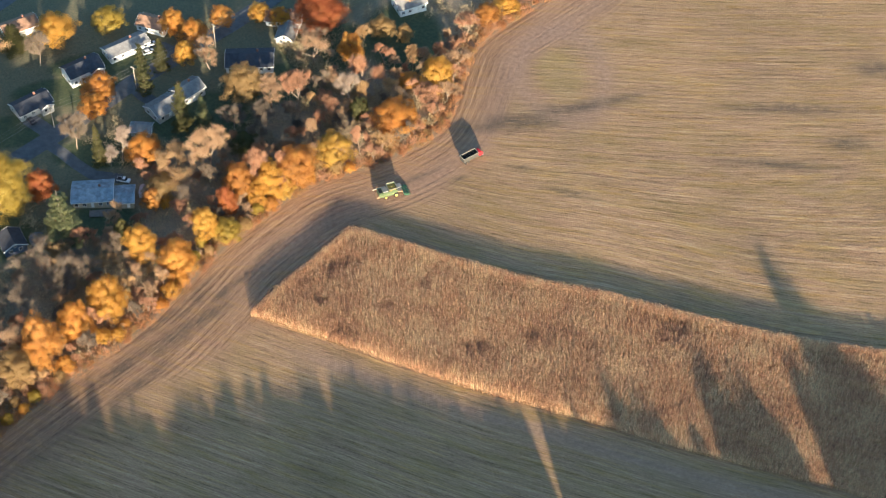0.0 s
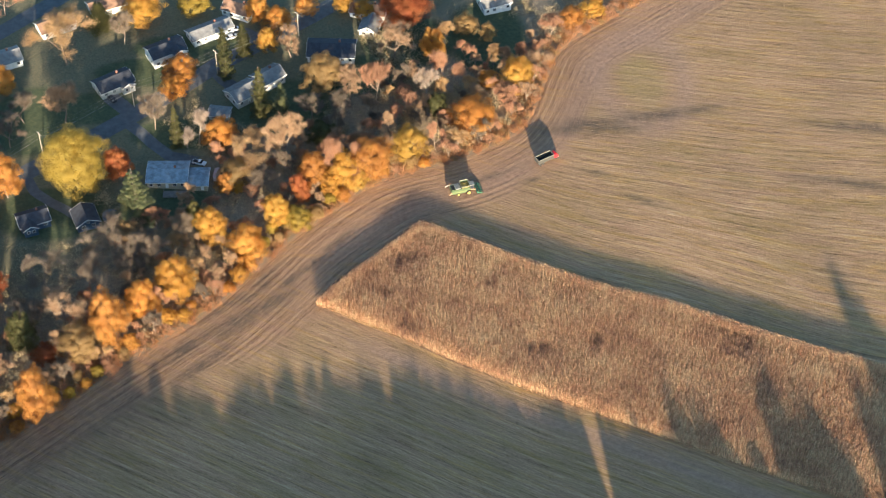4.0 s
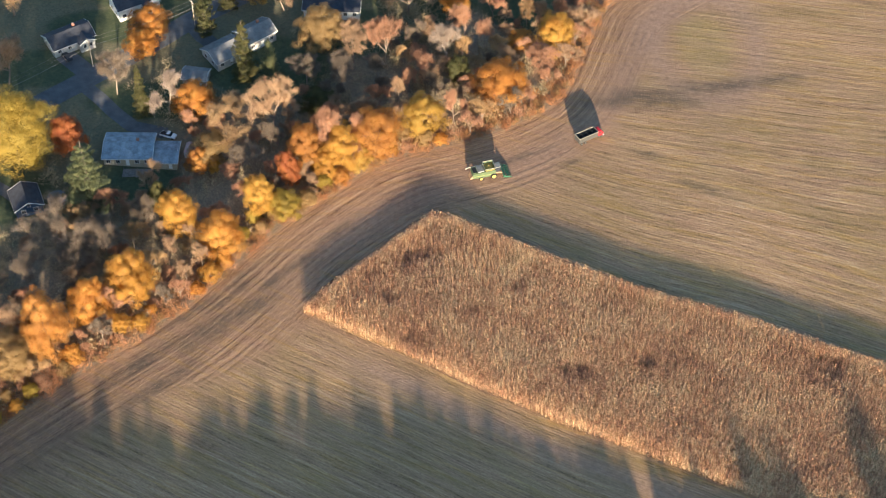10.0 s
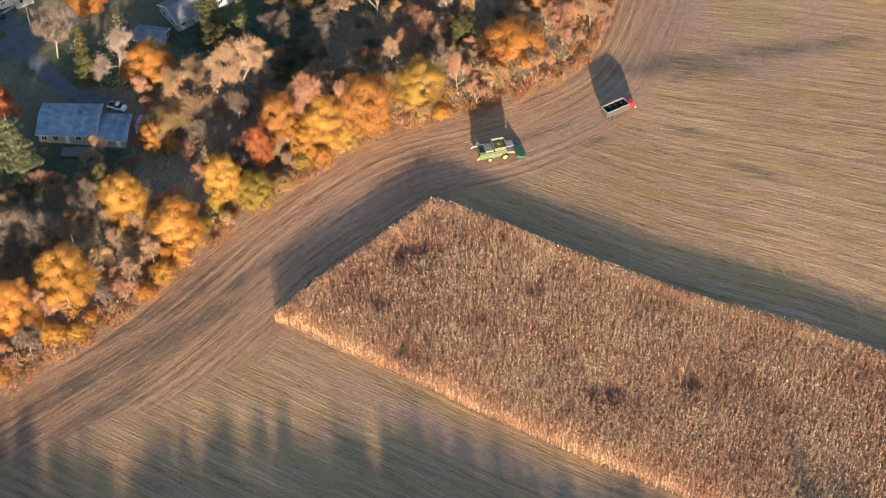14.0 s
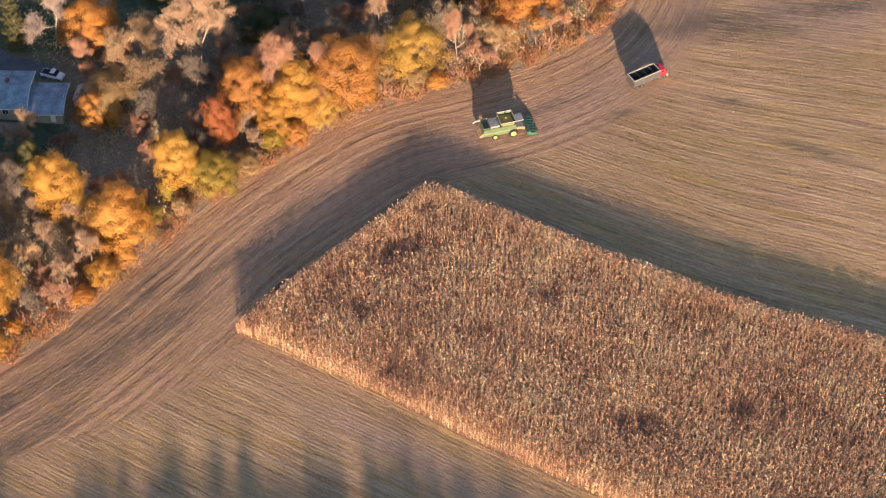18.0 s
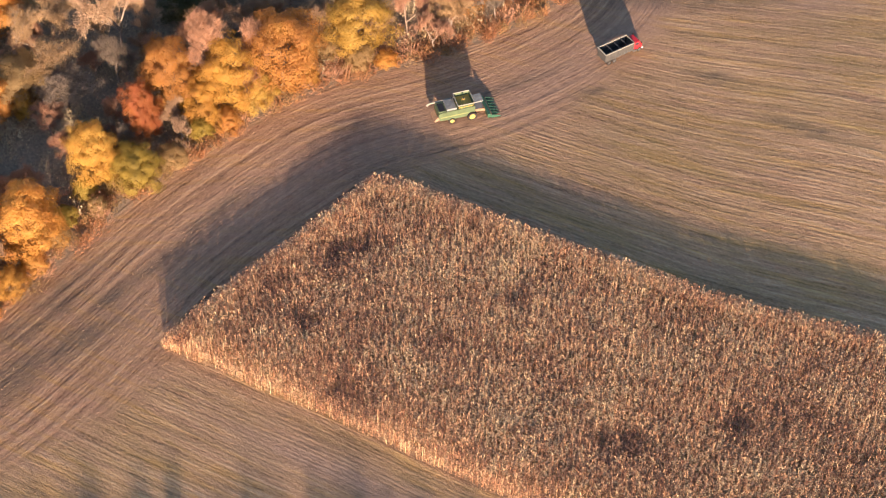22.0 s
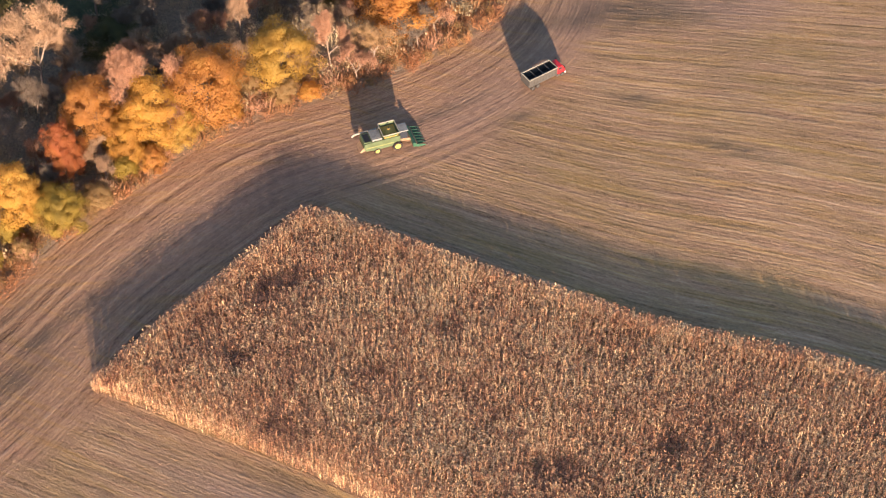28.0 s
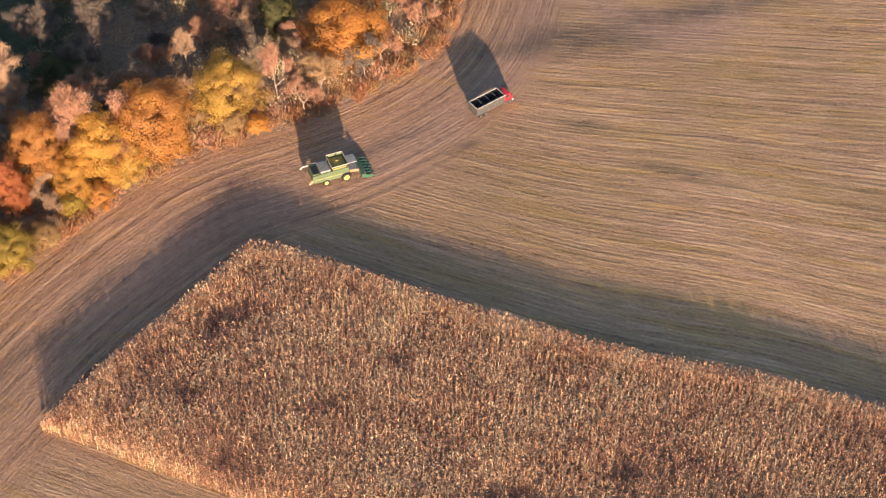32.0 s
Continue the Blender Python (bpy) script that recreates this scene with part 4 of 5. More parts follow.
def house(x, y, turn, L, W, wall, roof, label, hw=2.8, rise=2.0, windows=4, chimney=True, door=True, over=0.45, gable_window=True, wing=None):
    h = thing("house", pose(x, y, 0, 0, 0, turn), label, "house", "houses by the wood")
    a, b = L / 2, W / 2
    walls = part("wall", hull([(-a, -b, -1.2), (a, -b, -1.2), (a, b, -1.2), (-a, b, -1.2), (-a, -b, hw), (a, -b, hw), (a, b, hw), (-a, b, hw), (-a, 0, hw + rise), (a, 0, hw + rise)],
                              [(0, 1, 5, 4), (2, 3, 7, 6), (1, 2, 6, 9, 5), (3, 0, 4, 8, 7)]), wall, h)
    slope = rise / b
    for s in (-1, 1):
        e, z = b + over, hw - over * slope
        pts = [(-a - over, s * e, z), (a + over, s * e, z), (a + over, 0, hw + rise), (-a - over, 0, hw + rise)]
        bm = hull([(p[0], p[1], p[2] + 0.03) for p in pts] + [(p[0], p[1], p[2] + 0.2) for p in pts], [(0, 1, 2, 3), (4, 5, 6, 7), (0, 1, 5, 4), (1, 2, 6, 5), (2, 3, 7, 6), (3, 0, 4, 7)])
        ro = part("roof_slope", bm, roof, h)
        part("fascia", boxed(-a - over - 0.03, s * e - 0.03 - 0.02 * s, z - 0.08, a + over + 0.03, s * e + 0.03 + 0.02 * s, z + 0.16), TRIM, ro, "white board along the eaves")
    for s in (-1, 1):
        bm = bmesh.new()
        for k in (-1, 1):
            d = Vector((0, k * (b + over), -(rise + over * slope)))
            m = Matrix.Translation((s * (a + over + 0.02), d.y / 2, hw + rise + d.z / 2 + 0.1)) @ d.to_track_quat("Y", "Z").to_matrix().to_4x4()
            box(bm, -0.03, -d.length / 2, -0.11, 0.03, d.length / 2, 0.11, m)
        part("gable_trim", bm, TRIM, h)

    def window(px, side, z=1.0, w=1.1, t=1.2):
        face = b + 0.03
        if side in (-1, 1):
            m = pose(px, side * face, z, 0, 0, 0 if side < 0 else 180)
        else:
            m = pose((a + 0.03) * (1 if side > 0 else -1), px, z, 0, 0, 90 if side > 0 else -90)
        wi = part("window", boxed(-w / 2 - 0.1, -0.03, -0.1, w / 2 + 0.1, 0.02, t + 0.1), TRIM, h)
        wi.matrix_local = m
        part("pane", boxed(-w / 2, -0.045, 0, w / 2, -0.031, t), GLASS, wi)
        part("mullion", boxed(-0.03, -0.06, 0, 0.03, -0.046, t), TRIM, wi)

    for side in (-1, 1):
        for k in range(windows):
            px = -a + (k + 0.5) * L / windows
            if door and side == -1 and k == windows // 2:
                dr = part("door", boxed(px - 0.5, -b - 0.06, 0.1, px + 0.5, -b - 0.005, 2.15), TRIM, h)
                part("door_handle", boxed(px + 0.36, -b - 0.12, 1.05, px + 0.42, -b - 0.061, 1.12), GREY_ROOF, dr)
            else:
                window(px, side)
    for side in (-2, 2):
        window(-b * 0.45, side)
        window(b * 0.45, side)
        if gable_window:
            window(0, side, hw + 0.15, 0.7, 0.8)
    if wing:
        wx, wd, ww = wing
        c, top, wh = ww / 2, hw + rise * ww / W, hw
        wg = part("wing", hull([(wx - c, -b - wd, -1.2), (wx + c, -b - wd, -1.2), (wx + c, -b + 0.1, -1.2), (wx - c, -b + 0.1, -1.2), (wx - c, -b - wd, wh), (wx + c, -b - wd, wh), (wx + c, -b + 0.1, wh), (wx - c, -b + 0.1, wh), (wx, -b - wd, top), (wx, 0, top)],
                               [(0, 1, 5, 8, 4), (1, 2, 6, 5), (3, 0, 4, 7), (5, 6, 9, 8), (4, 8, 9, 7)]), wall, h)
        for s in (-1, 1):
            lo = wh - 0.35 * (top - wh) / c
            pts = [(wx, -b - wd - 0.4, top), (wx, 0.2, top), (wx + s * (c + 0.35), -b + 0.6, lo), (wx + s * (c + 0.35), -b - wd - 0.4, lo)]
            part("wing_roof", hull([(x0, y0, z0 + 0.05) for x0, y0, z0 in pts] + [(x0, y0, z0 + 0.2) for x0, y0, z0 in pts], [(0, 1, 2, 3), (4, 5, 6, 7), (0, 1, 5, 4), (1, 2, 6, 5), (2, 3, 7, 6), (3, 0, 4, 7)]), roof, wg)
            d = Vector((s * (c + 0.4), 0, lo - top))
            m = Matrix.Translation((wx + d.x / 2, -b - wd - 0.43, top + d.z / 2 + 0.1)) @ d.to_track_quat("X", "Z").to_matrix().to_4x4()
            part("wing_trim", boxed(-d.length / 2, -0.03, -0.12, d.length / 2, 0.03, 0.12, m=m), TRIM, wg)
        for px in (-0.9, 0.9):
            part("wing_window", boxed(wx + px - 0.55, -b - wd - 0.05, 0.9, wx + px + 0.55, -b - wd + 0.01, 2.2), TRIM, wg)
            part("wing_pane", boxed(wx + px - 0.45, -b - wd - 0.07, 1.0, wx + px + 0.45, -b - wd - 0.051, 2.1), GLASS, wg)
    if chimney:
        ch = part("chimney", boxed(a * 0.3, b * 0.2, hw, a * 0.3 + 0.7, b * 0.2 + 0.7, hw + rise + 0.7), BRICK, h)
        part("flue", boxed(a * 0.3 + 0.2, b * 0.2 + 0.2, hw + rise + 0.7, a * 0.3 + 0.5, b * 0.2 + 0.5, hw + rise + 0.95), GREY_ROOF, ch)
    return h


house(-89.3, 40, -1, 13.5, 10, BEIGE_WALL, BLUE_ROOF, "long low house with a worn blue-grey roof", rise=1.1, windows=5)
house(-78.8, 37.7, -1, 7.0, 8.2, BEIGE_WALL, BLUE_ROOF, "low blue-grey roofed wing beside the long house", hw=2.4, rise=0.7, windows=2, chimney=False)
house(-133.5, 20.0, 22, 10, 7, BLUE_WALL, DARK_ROOF, "dark blue house with white gable trim", windows=3, wing=(-2.0, 2.0, 4.6))
house(-115.8, 20, -68, 8, 7.5, BLUE_WALL, DARK_ROOF, "dark blue garage with white gable trim", windows=2, chimney=False)
house(-95, 103.5, 30, 13, 8, WHITE_WALL, DARK_ROOF, "white house with a dark shingle roof", hw=4.2, windows=4, wing=(3.6, 1.6, 5.0))
house(-79.5, 115.5, 30, 16, 7, WHITE_WALL, GREY_ROOF, "white ranch house with a grey roof", windows=5, rise=1.5)
house(-33.3, 103.5, -4, 17, 10, WHITE_WALL, DARK_ROOF, "white house with a wide dark roof", windows=6, rise=2.2)
house(-65.5, 81, 38, 10, 8.5, GREY_WALL, GREY_ROOF, "grey house with a pale grey roof", windows=3, chimney=False)
house(-56.5, 88.5, 38, 10, 7.5, GREY_WALL, GREY_ROOF, "taller wing of the grey house", hw=3.4, windows=3)
house(-19.5, 126, -12, 13, 7, WHITE_WALL, BROWN_ROOF, "white house with a grey-brown roof", windows=4)
house(-19, 116.5, 75, 8, 6.5, WHITE_WALL, GREY_ROOF, "white gabled wing with a grey roof", windows=2, chimney=False)
house(28.5, 130, 20, 11, 8, WHITE_WALL, GREY_ROOF, "bright white house at the end of a lawn", hw=3.2, windows=4)
house(-113, 87.5, 33, 13, 8, GREY_WALL, DARK_ROOF, "grey house with a dark roof and a front gable", windows=4, wing=(3.4, 1.8, 4.6))
house(-69, 127.5, -25, 11, 7, WHITE_WALL, BROWN_ROOF, "white house with a brown roof", windows=4)
house(-138, 120, 30, 13, 7.5, WHITE_WALL, BROWN_ROOF, "white house with a brown roof behind a tree", windows=4)
house(-155, 101, 25, 12, 8, WHITE_WALL, GREY_ROOF, "white house with a grey roof by the street", windows=4)
house(-120, 131, 25, 13, 7.5, GREY_WALL, BROWN_ROOF, "grey house with a brown roof", windows=4)
house(-73, 71, -10, 7, 5, GREY_WALL, GREY_ROOF, "small grey-roofed shed behind a tree", hw=2.2, rise=1.2, windows=2, chimney=False)


# ---- street and drives ----
ASPHALT = plain("asphalt", (0.11, 0.115, 0.125), 0.9, vary=0.25, scale=0.4, grain=5.0)


def strip(name, pts, width, z, material, label, category):
    ends = [Vector((*p, z + 0.04)) for p in pts]
    pts = [a.lerp(b, k / 8) for a, b in zip(ends, ends[1:]) for k in range(8)] + ends[-1:]
    bm = bmesh.new()
    rows = []
    for k, p in enumerate(pts):
        d = (pts[min(k + 1, len(pts) - 1)] - pts[max(k - 1, 0)]).normalized()
        s = Vector((-d.y, d.x, 0)) * width / 2
        rows.append([bm.verts.new(q) for q in raised([p + s, p - s, p + s - Vector((0, 0, 0.35)), p - s - Vector((0, 0, 0.35))])])
    for r, q in zip(rows, rows[1:]):
        bm.faces.new((r[1], q[1], q[0], r[0]))
        bm.faces.new((r[0], q[0], q[2], r[2]))
        bm.faces.new((r[3], q[3], q[1], r[1]))
    me = bpy.data.meshes.new(name)
    bm.to_mesh(me)
    bm.free()
    me.materials.append(material)
    tagged(new(name, me), label, category, kind="structure")


strip("road", [(-230, -30), (-170, 17), (-146, 39), (-127, 53.5), (-107, 70), (-89, 85.7), (-76.7, 97.5), (-59.7, 110.6), (-40, 126), (-10, 152), (40, 200)], 7.5, 0.03, ASPHALT, "narrow asphalt street between the houses", "road")
strip("road_upper", [(-230, 60), (-160, 117), (-136, 140), (-90, 185)], 7.0, 0.03, ASPHALT, "asphalt street beyond the houses", "road")
strip("drive_1", [(-139, 42), (-135, 34.5), (-129, 29.5), (-123, 25.5), (-119, 22)], 3.6, 0.025, ASPHALT, "curved asphalt drive to the blue garage", "driveway")
strip("drive_2", [(-107, 69), (-101, 63), (-96, 57), (-90, 51), (-80, 48)], 4.5, 0.025, ASPHALT, "curved asphalt drive to the long house", "driveway")
strip("drive_3", [(-104, 72), (-109, 77), (-114, 82)], 6, 0.027, ASPHALT, "asphalt drive before the grey house", "driveway")
strip("drive_4", [(-77, 96), (-73, 90), (-69, 86)], 5, 0.027, ASPHALT, "asphalt drive beside the grey house", "driveway")
strip("drive_5", [(-59, 111), (-66, 117), (-72, 117)], 4, 0.027, ASPHALT, "asphalt drive beside the white ranch house", "driveway")


# ---- machines ----
GREEN = plain("light_green_paint", (0.088, 0.118, 0.06), 0.5, vary=0.22, scale=1.2)
PALE_GREEN = plain("pale_green_stripe", (0.19, 0.21, 0.085), 0.5, vary=0.2)
DARK_GREEN = plain("dark_green_paint", (0.035, 0.10, 0.06), 0.45, vary=0.25)
YELLOW = plain("yellow_paint", (0.52, 0.40, 0.09), 0.45, vary=0.15)
CREAM = plain("dusty_cream_metal", (0.30, 0.28, 0.22), 0.5, vary=0.2)
STEEL = plain("dull_aluminium", (0.095, 0.092, 0.086), 0.5, 0.3, vary=0.18)
DECK_GREY = plain("grey_deck", (0.21, 0.215, 0.20), 0.6, vary=0.25)
BLACK = plain("black_plastic", (0.02, 0.02, 0.022), 0.6, vary=0.2)
RUST = plain("dusty_brown_metal", (0.28, 0.18, 0.11), 0.8, vary=0.3)
RED = plain("red_paint", (0.55, 0.025, 0.03), 0.35, vary=0.15)
TYRE = plain("tyre_rubber", (0.035, 0.03, 0.027), 0.95, vary=0.3)
GRAIN = plain("corn_grain", (0.62, 0.36, 0.08), 0.8, vary=0.2, scale=6, relief=0.03)
CAR_WHITE = plain("white_car_paint", (0.75, 0.75, 0.76), 0.3, vary=0.06)
CAR_DARK = plain("dark_car_paint", (0.03, 0.035, 0.045), 0.3, vary=0.1)


def wheel(parent, x, y, r, w, rim_material, lugs=True):
    """A tyre with tread blocks, and its rim with a hub."""
    bm = bmesh.new()
    rod(bm, (x, y - w / 2, r), (x, y + w / 2, r), r * 0.95, n=28)
    if lugs:
        for k in range(18):
            m = Matrix.Translation((x, y, r)) @ Matrix.Rotation(k * math.tau / 18, 4, "Y")
            box(bm, -0.05, -w / 2, r * 0.92, 0.05, w / 2, r, m)
    t = part("wheel", bm, TYRE, parent, "black rubber tyre")
    bm = bmesh.new()
    for s in (-1, 1):
        rod(bm, (x, y + s * (w / 2 - 0.02), r), (x, y + s * (w / 2 + 0.025), r), r * 0.6, r * 0.55, 24)
        rod(bm, (x, y + s * (w / 2 + 0.02), r), (x, y + s * (w / 2 + 0.09), r), r * 0.2, r * 0.16, 16)
    part("rim", bm, rim_material, t)
    return t


def combine():
    c = thing("combine_harvester", pose(12.6, 29.8, 0, 0, 0, 15), "dusty light-green combine harvester with a six-row corn head", "combine")
    body = part("body", prism([(-4.3, 1.9), (-4.0, 1.15), (-2.4, 0.95), (2.1, 0.95), (2.5, 1.5), (2.5, 3.0), (-3.2, 3.0), (-4.2, 2.8)], -1.45, 1.45, 0.1), GREEN, c)
    for s in (-1, 1):
        part("stripe", boxed(-3.9, s * 1.455 - 0.012, 1.72, 1.2, s * 1.455 + 0.012, 1.95), PALE_GREEN, body, "pale stripe")
        part("side_panel", boxed(-3.3, s * 1.462 - 0.02, 2.1, -0.4, s * 1.462 + 0.02, 2.85, edge=0.01), GREEN, body)
    part("chassis", boxed(-3.2, -0.9, 0.6, 2.2, 0.9, 1.0, edge=0.04), BLACK, c)
    part("straw_chopper", prism([(-4.3, 1.8), (-5.0, 0.9), (-4.7, 0.7), (-3.9, 1.15)], -1.1, 1.1, 0.05), RUST, c)
    tank = part("grain_tank", boxed(-0.4, -1.35, 3.0, 2.0, 1.35, 3.25, edge=0.03), GREEN, c)
    lo, hi = (-0.4, 2.0, 1.35), (-0.75, 2.3, 1.65)
    for pts in ([(lo[0], -lo[2]), (lo[1], -lo[2]), (hi[1], -hi[2]), (hi[0], -hi[2])], [(lo[0], lo[2]), (lo[1], lo[2]), (hi[1], hi[2]), (hi[0], hi[2])],
                [(lo[0], -lo[2]), (lo[0], lo[2]), (hi[0], hi[2]), (hi[0], -hi[2])], [(lo[1], -lo[2]), (lo[1], lo[2]), (hi[1], hi[2]), (hi[1], -hi[2])]):
        v = [(p[0], p[1], 3.2 if k < 2 else 4.15) for k, p in enumerate(pts)]
        mx, my = sum(p[0] for p in pts) / 4, sum(p[1] for p in pts) / 4
        inner = [(p[0] - math.copysign(0.05, mx - 0.8) * (abs(mx - 0.8) > 0.5), p[1] - (math.copysign(0.05, my) if abs(my) > 0.5 else 0), p[2]) for p in v]
        part("tank_wall", hull(v + inner, [(0, 1, 2, 3), (4, 5, 6, 7), (0, 1, 5, 4), (1, 2, 6, 5), (2, 3, 7, 6), (3, 0, 4, 7)]), GREEN, tank)
    bm = bmesh.new()
    for a, b in (((-0.75, -1.65), (2.3, -1.65)), ((2.3, -1.65), (2.3, 1.65)), ((2.3, 1.65), (-0.75, 1.65)), ((-0.75, 1.65), (-0.75, -1.65))):
        rod(bm, (*a, 4.17), (*b, 4.17), 0.09, n=6)
    part("tank_rim", bm, CREAM, tank, "pale rim")
    bm = bmesh.new()
    bmesh.ops.create_cone(bm, cap_ends=True, segments=20, radius1=1.55, radius2=0.15, depth=0.7, matrix=Matrix.Translation((0.75, 0, 3.75)) @ Matrix.Diagonal((0.9, 0.95, 1, 1)))
    part("grain", bm, GRAIN, tank, "heap of yellow corn grain")
    part("tank_floor", boxed(-0.55, -1.5, 3.42, 2.1, 1.5, 3.5), GRAIN, tank)
    part("tank_auger", boxed(0.7, -0.1, 3.9, 0.9, 0.1, 4.4), BLACK, tank)
    deck = part("engine_deck", boxed(-2.7, -1.25, 3.0, -0.85, 1.25, 3.45, edge=0.08), DECK_GREY, c, "grey engine cover")
    part("exhaust", boxed(-1.2, 0.9, 3.45, -1.05, 1.05, 3.95), BLACK, deck)
    bm = bmesh.new()
    for k in range(6):
        box(bm, -2.5 + k * 0.28, -0.9, 3.45, -2.36 + k * 0.28, 0.4, 3.49)
    part("deck_slat", bm, DECK_GREY, deck)
    hood = part("rear_hood", boxed(-4.15, -1.2, 2.9, -2.75, 1.2, 3.1, edge=0.04), GREEN, c)
    part("hood_opening", boxed(-3.95, -1.0, 3.06, -2.9, 0.95, 3.115), BLACK, hood, "open black rear bay")
    part("hood_rim", boxed(-4.2, -1.25, 3.1, -4.05, 1.25, 3.3, edge=0.02), GREEN, hood)
    cab = part("cab", prism([(2.35, 1.6), (3.9, 1.6), (4.1, 2.2), (3.85, 3.35), (2.35, 3.35)], -0.9, 0.9, 0.05), GLASS, c, "dark glass cab")
    part("cab_roof", boxed(2.25, -1.0, 3.35, 4.15, 1.0, 3.58, edge=0.07), DECK_GREY, cab)
    for s in (-1, 1):
        part("cab_post", boxed(2.35, s * 0.92 - 0.04, 1.55, 2.5, s * 0.92 + 0.04, 3.36), BLACK, cab)
        part("mirror", boxed(4.0, s * 1.3 - 0.12, 2.5, 4.06, s * 1.3 + 0.12, 2.95), BLACK, cab)
    part("platform", boxed(2.3, 0.9, 1.5, 3.7, 1.5, 1.58), DECK_GREY, c)
    ladder = bmesh.new()
    for k in range(5):
        rod(ladder, (2.6, 1.55 + 0.05 * k, 1.45 - 0.24 * k), (3.1, 1.55 + 0.05 * k, 1.45 - 0.24 * k), 0.025, n=5)
    for px in (2.6, 3.1):
        rod(ladder, (px, 1.52, 1.55), (px, 1.8, 0.4), 0.025, n=5)
    part("ladder", ladder, DECK_GREY, c)
    bm = bmesh.new()
    rod(bm, (0.9, 1.62, 2.7), (0.6, 1.7, 3.1), 0.2, n=12)
    rod(bm, (0.6, 1.7, 3.1), (-5.2, 1.75, 2.75), 0.17, n=12)
    rod(bm, (-5.1, 1.75, 2.8), (-5.55, 1.8, 2.35), 0.17, 0.21, 12)
    part("unloading_auger", bm, CREAM, c, "pale unloading tube folded back")
    part("feeder_house", prism([(2.3, 1.7), (4.7, 1.05), (4.7, 0.45), (2.3, 0.9)], -0.65, 0.65, 0.04), RUST, c)
    head = part("corn_head", prism([(4.6, 0.35), (4.6, 1.25), (5.1, 1.25), (5.35, 0.6), (5.35, 0.3)], -2.35, 2.35, 0.03), DARK_GREEN, c)
    bm = bmesh.new()
    rod(bm, (5.3, -2.25, 0.75), (5.3, 2.25, 0.75), 0.2, n=12)
    part("cross_auger", bm, RUST, head)
    for k in range(7):
        y = -2.3 + k * 0.766
        w = 0.19 if k in (0, 6) else 0.25
        bm = hull([(5.3, y - w, 0.3), (5.3, y + w, 0.3), (5.3, y + w * 0.5, 0.95), (5.3, y - w * 0.5, 0.95), (6.3, y - w * 0.8, 0.2), (6.3, y + w * 0.8, 0.2), (6.3, y, 0.62), (7.2, y, 0.1)],
                  [(0, 1, 2, 3), (0, 1, 5, 4), (1, 2, 6, 5), (2, 3, 6), (3, 0, 4, 6), (4, 5, 7), (5, 6, 7), (6, 4, 7)])
        part("snout", bm, DARK_GREEN, head)
    for s in (-1, 1):
        wheel(c, 1.9, s * 1.5, 0.92, 0.65, YELLOW)
        wheel(c, -1.8, s * 1.35, 0.64, 0.45, YELLOW)
    return c


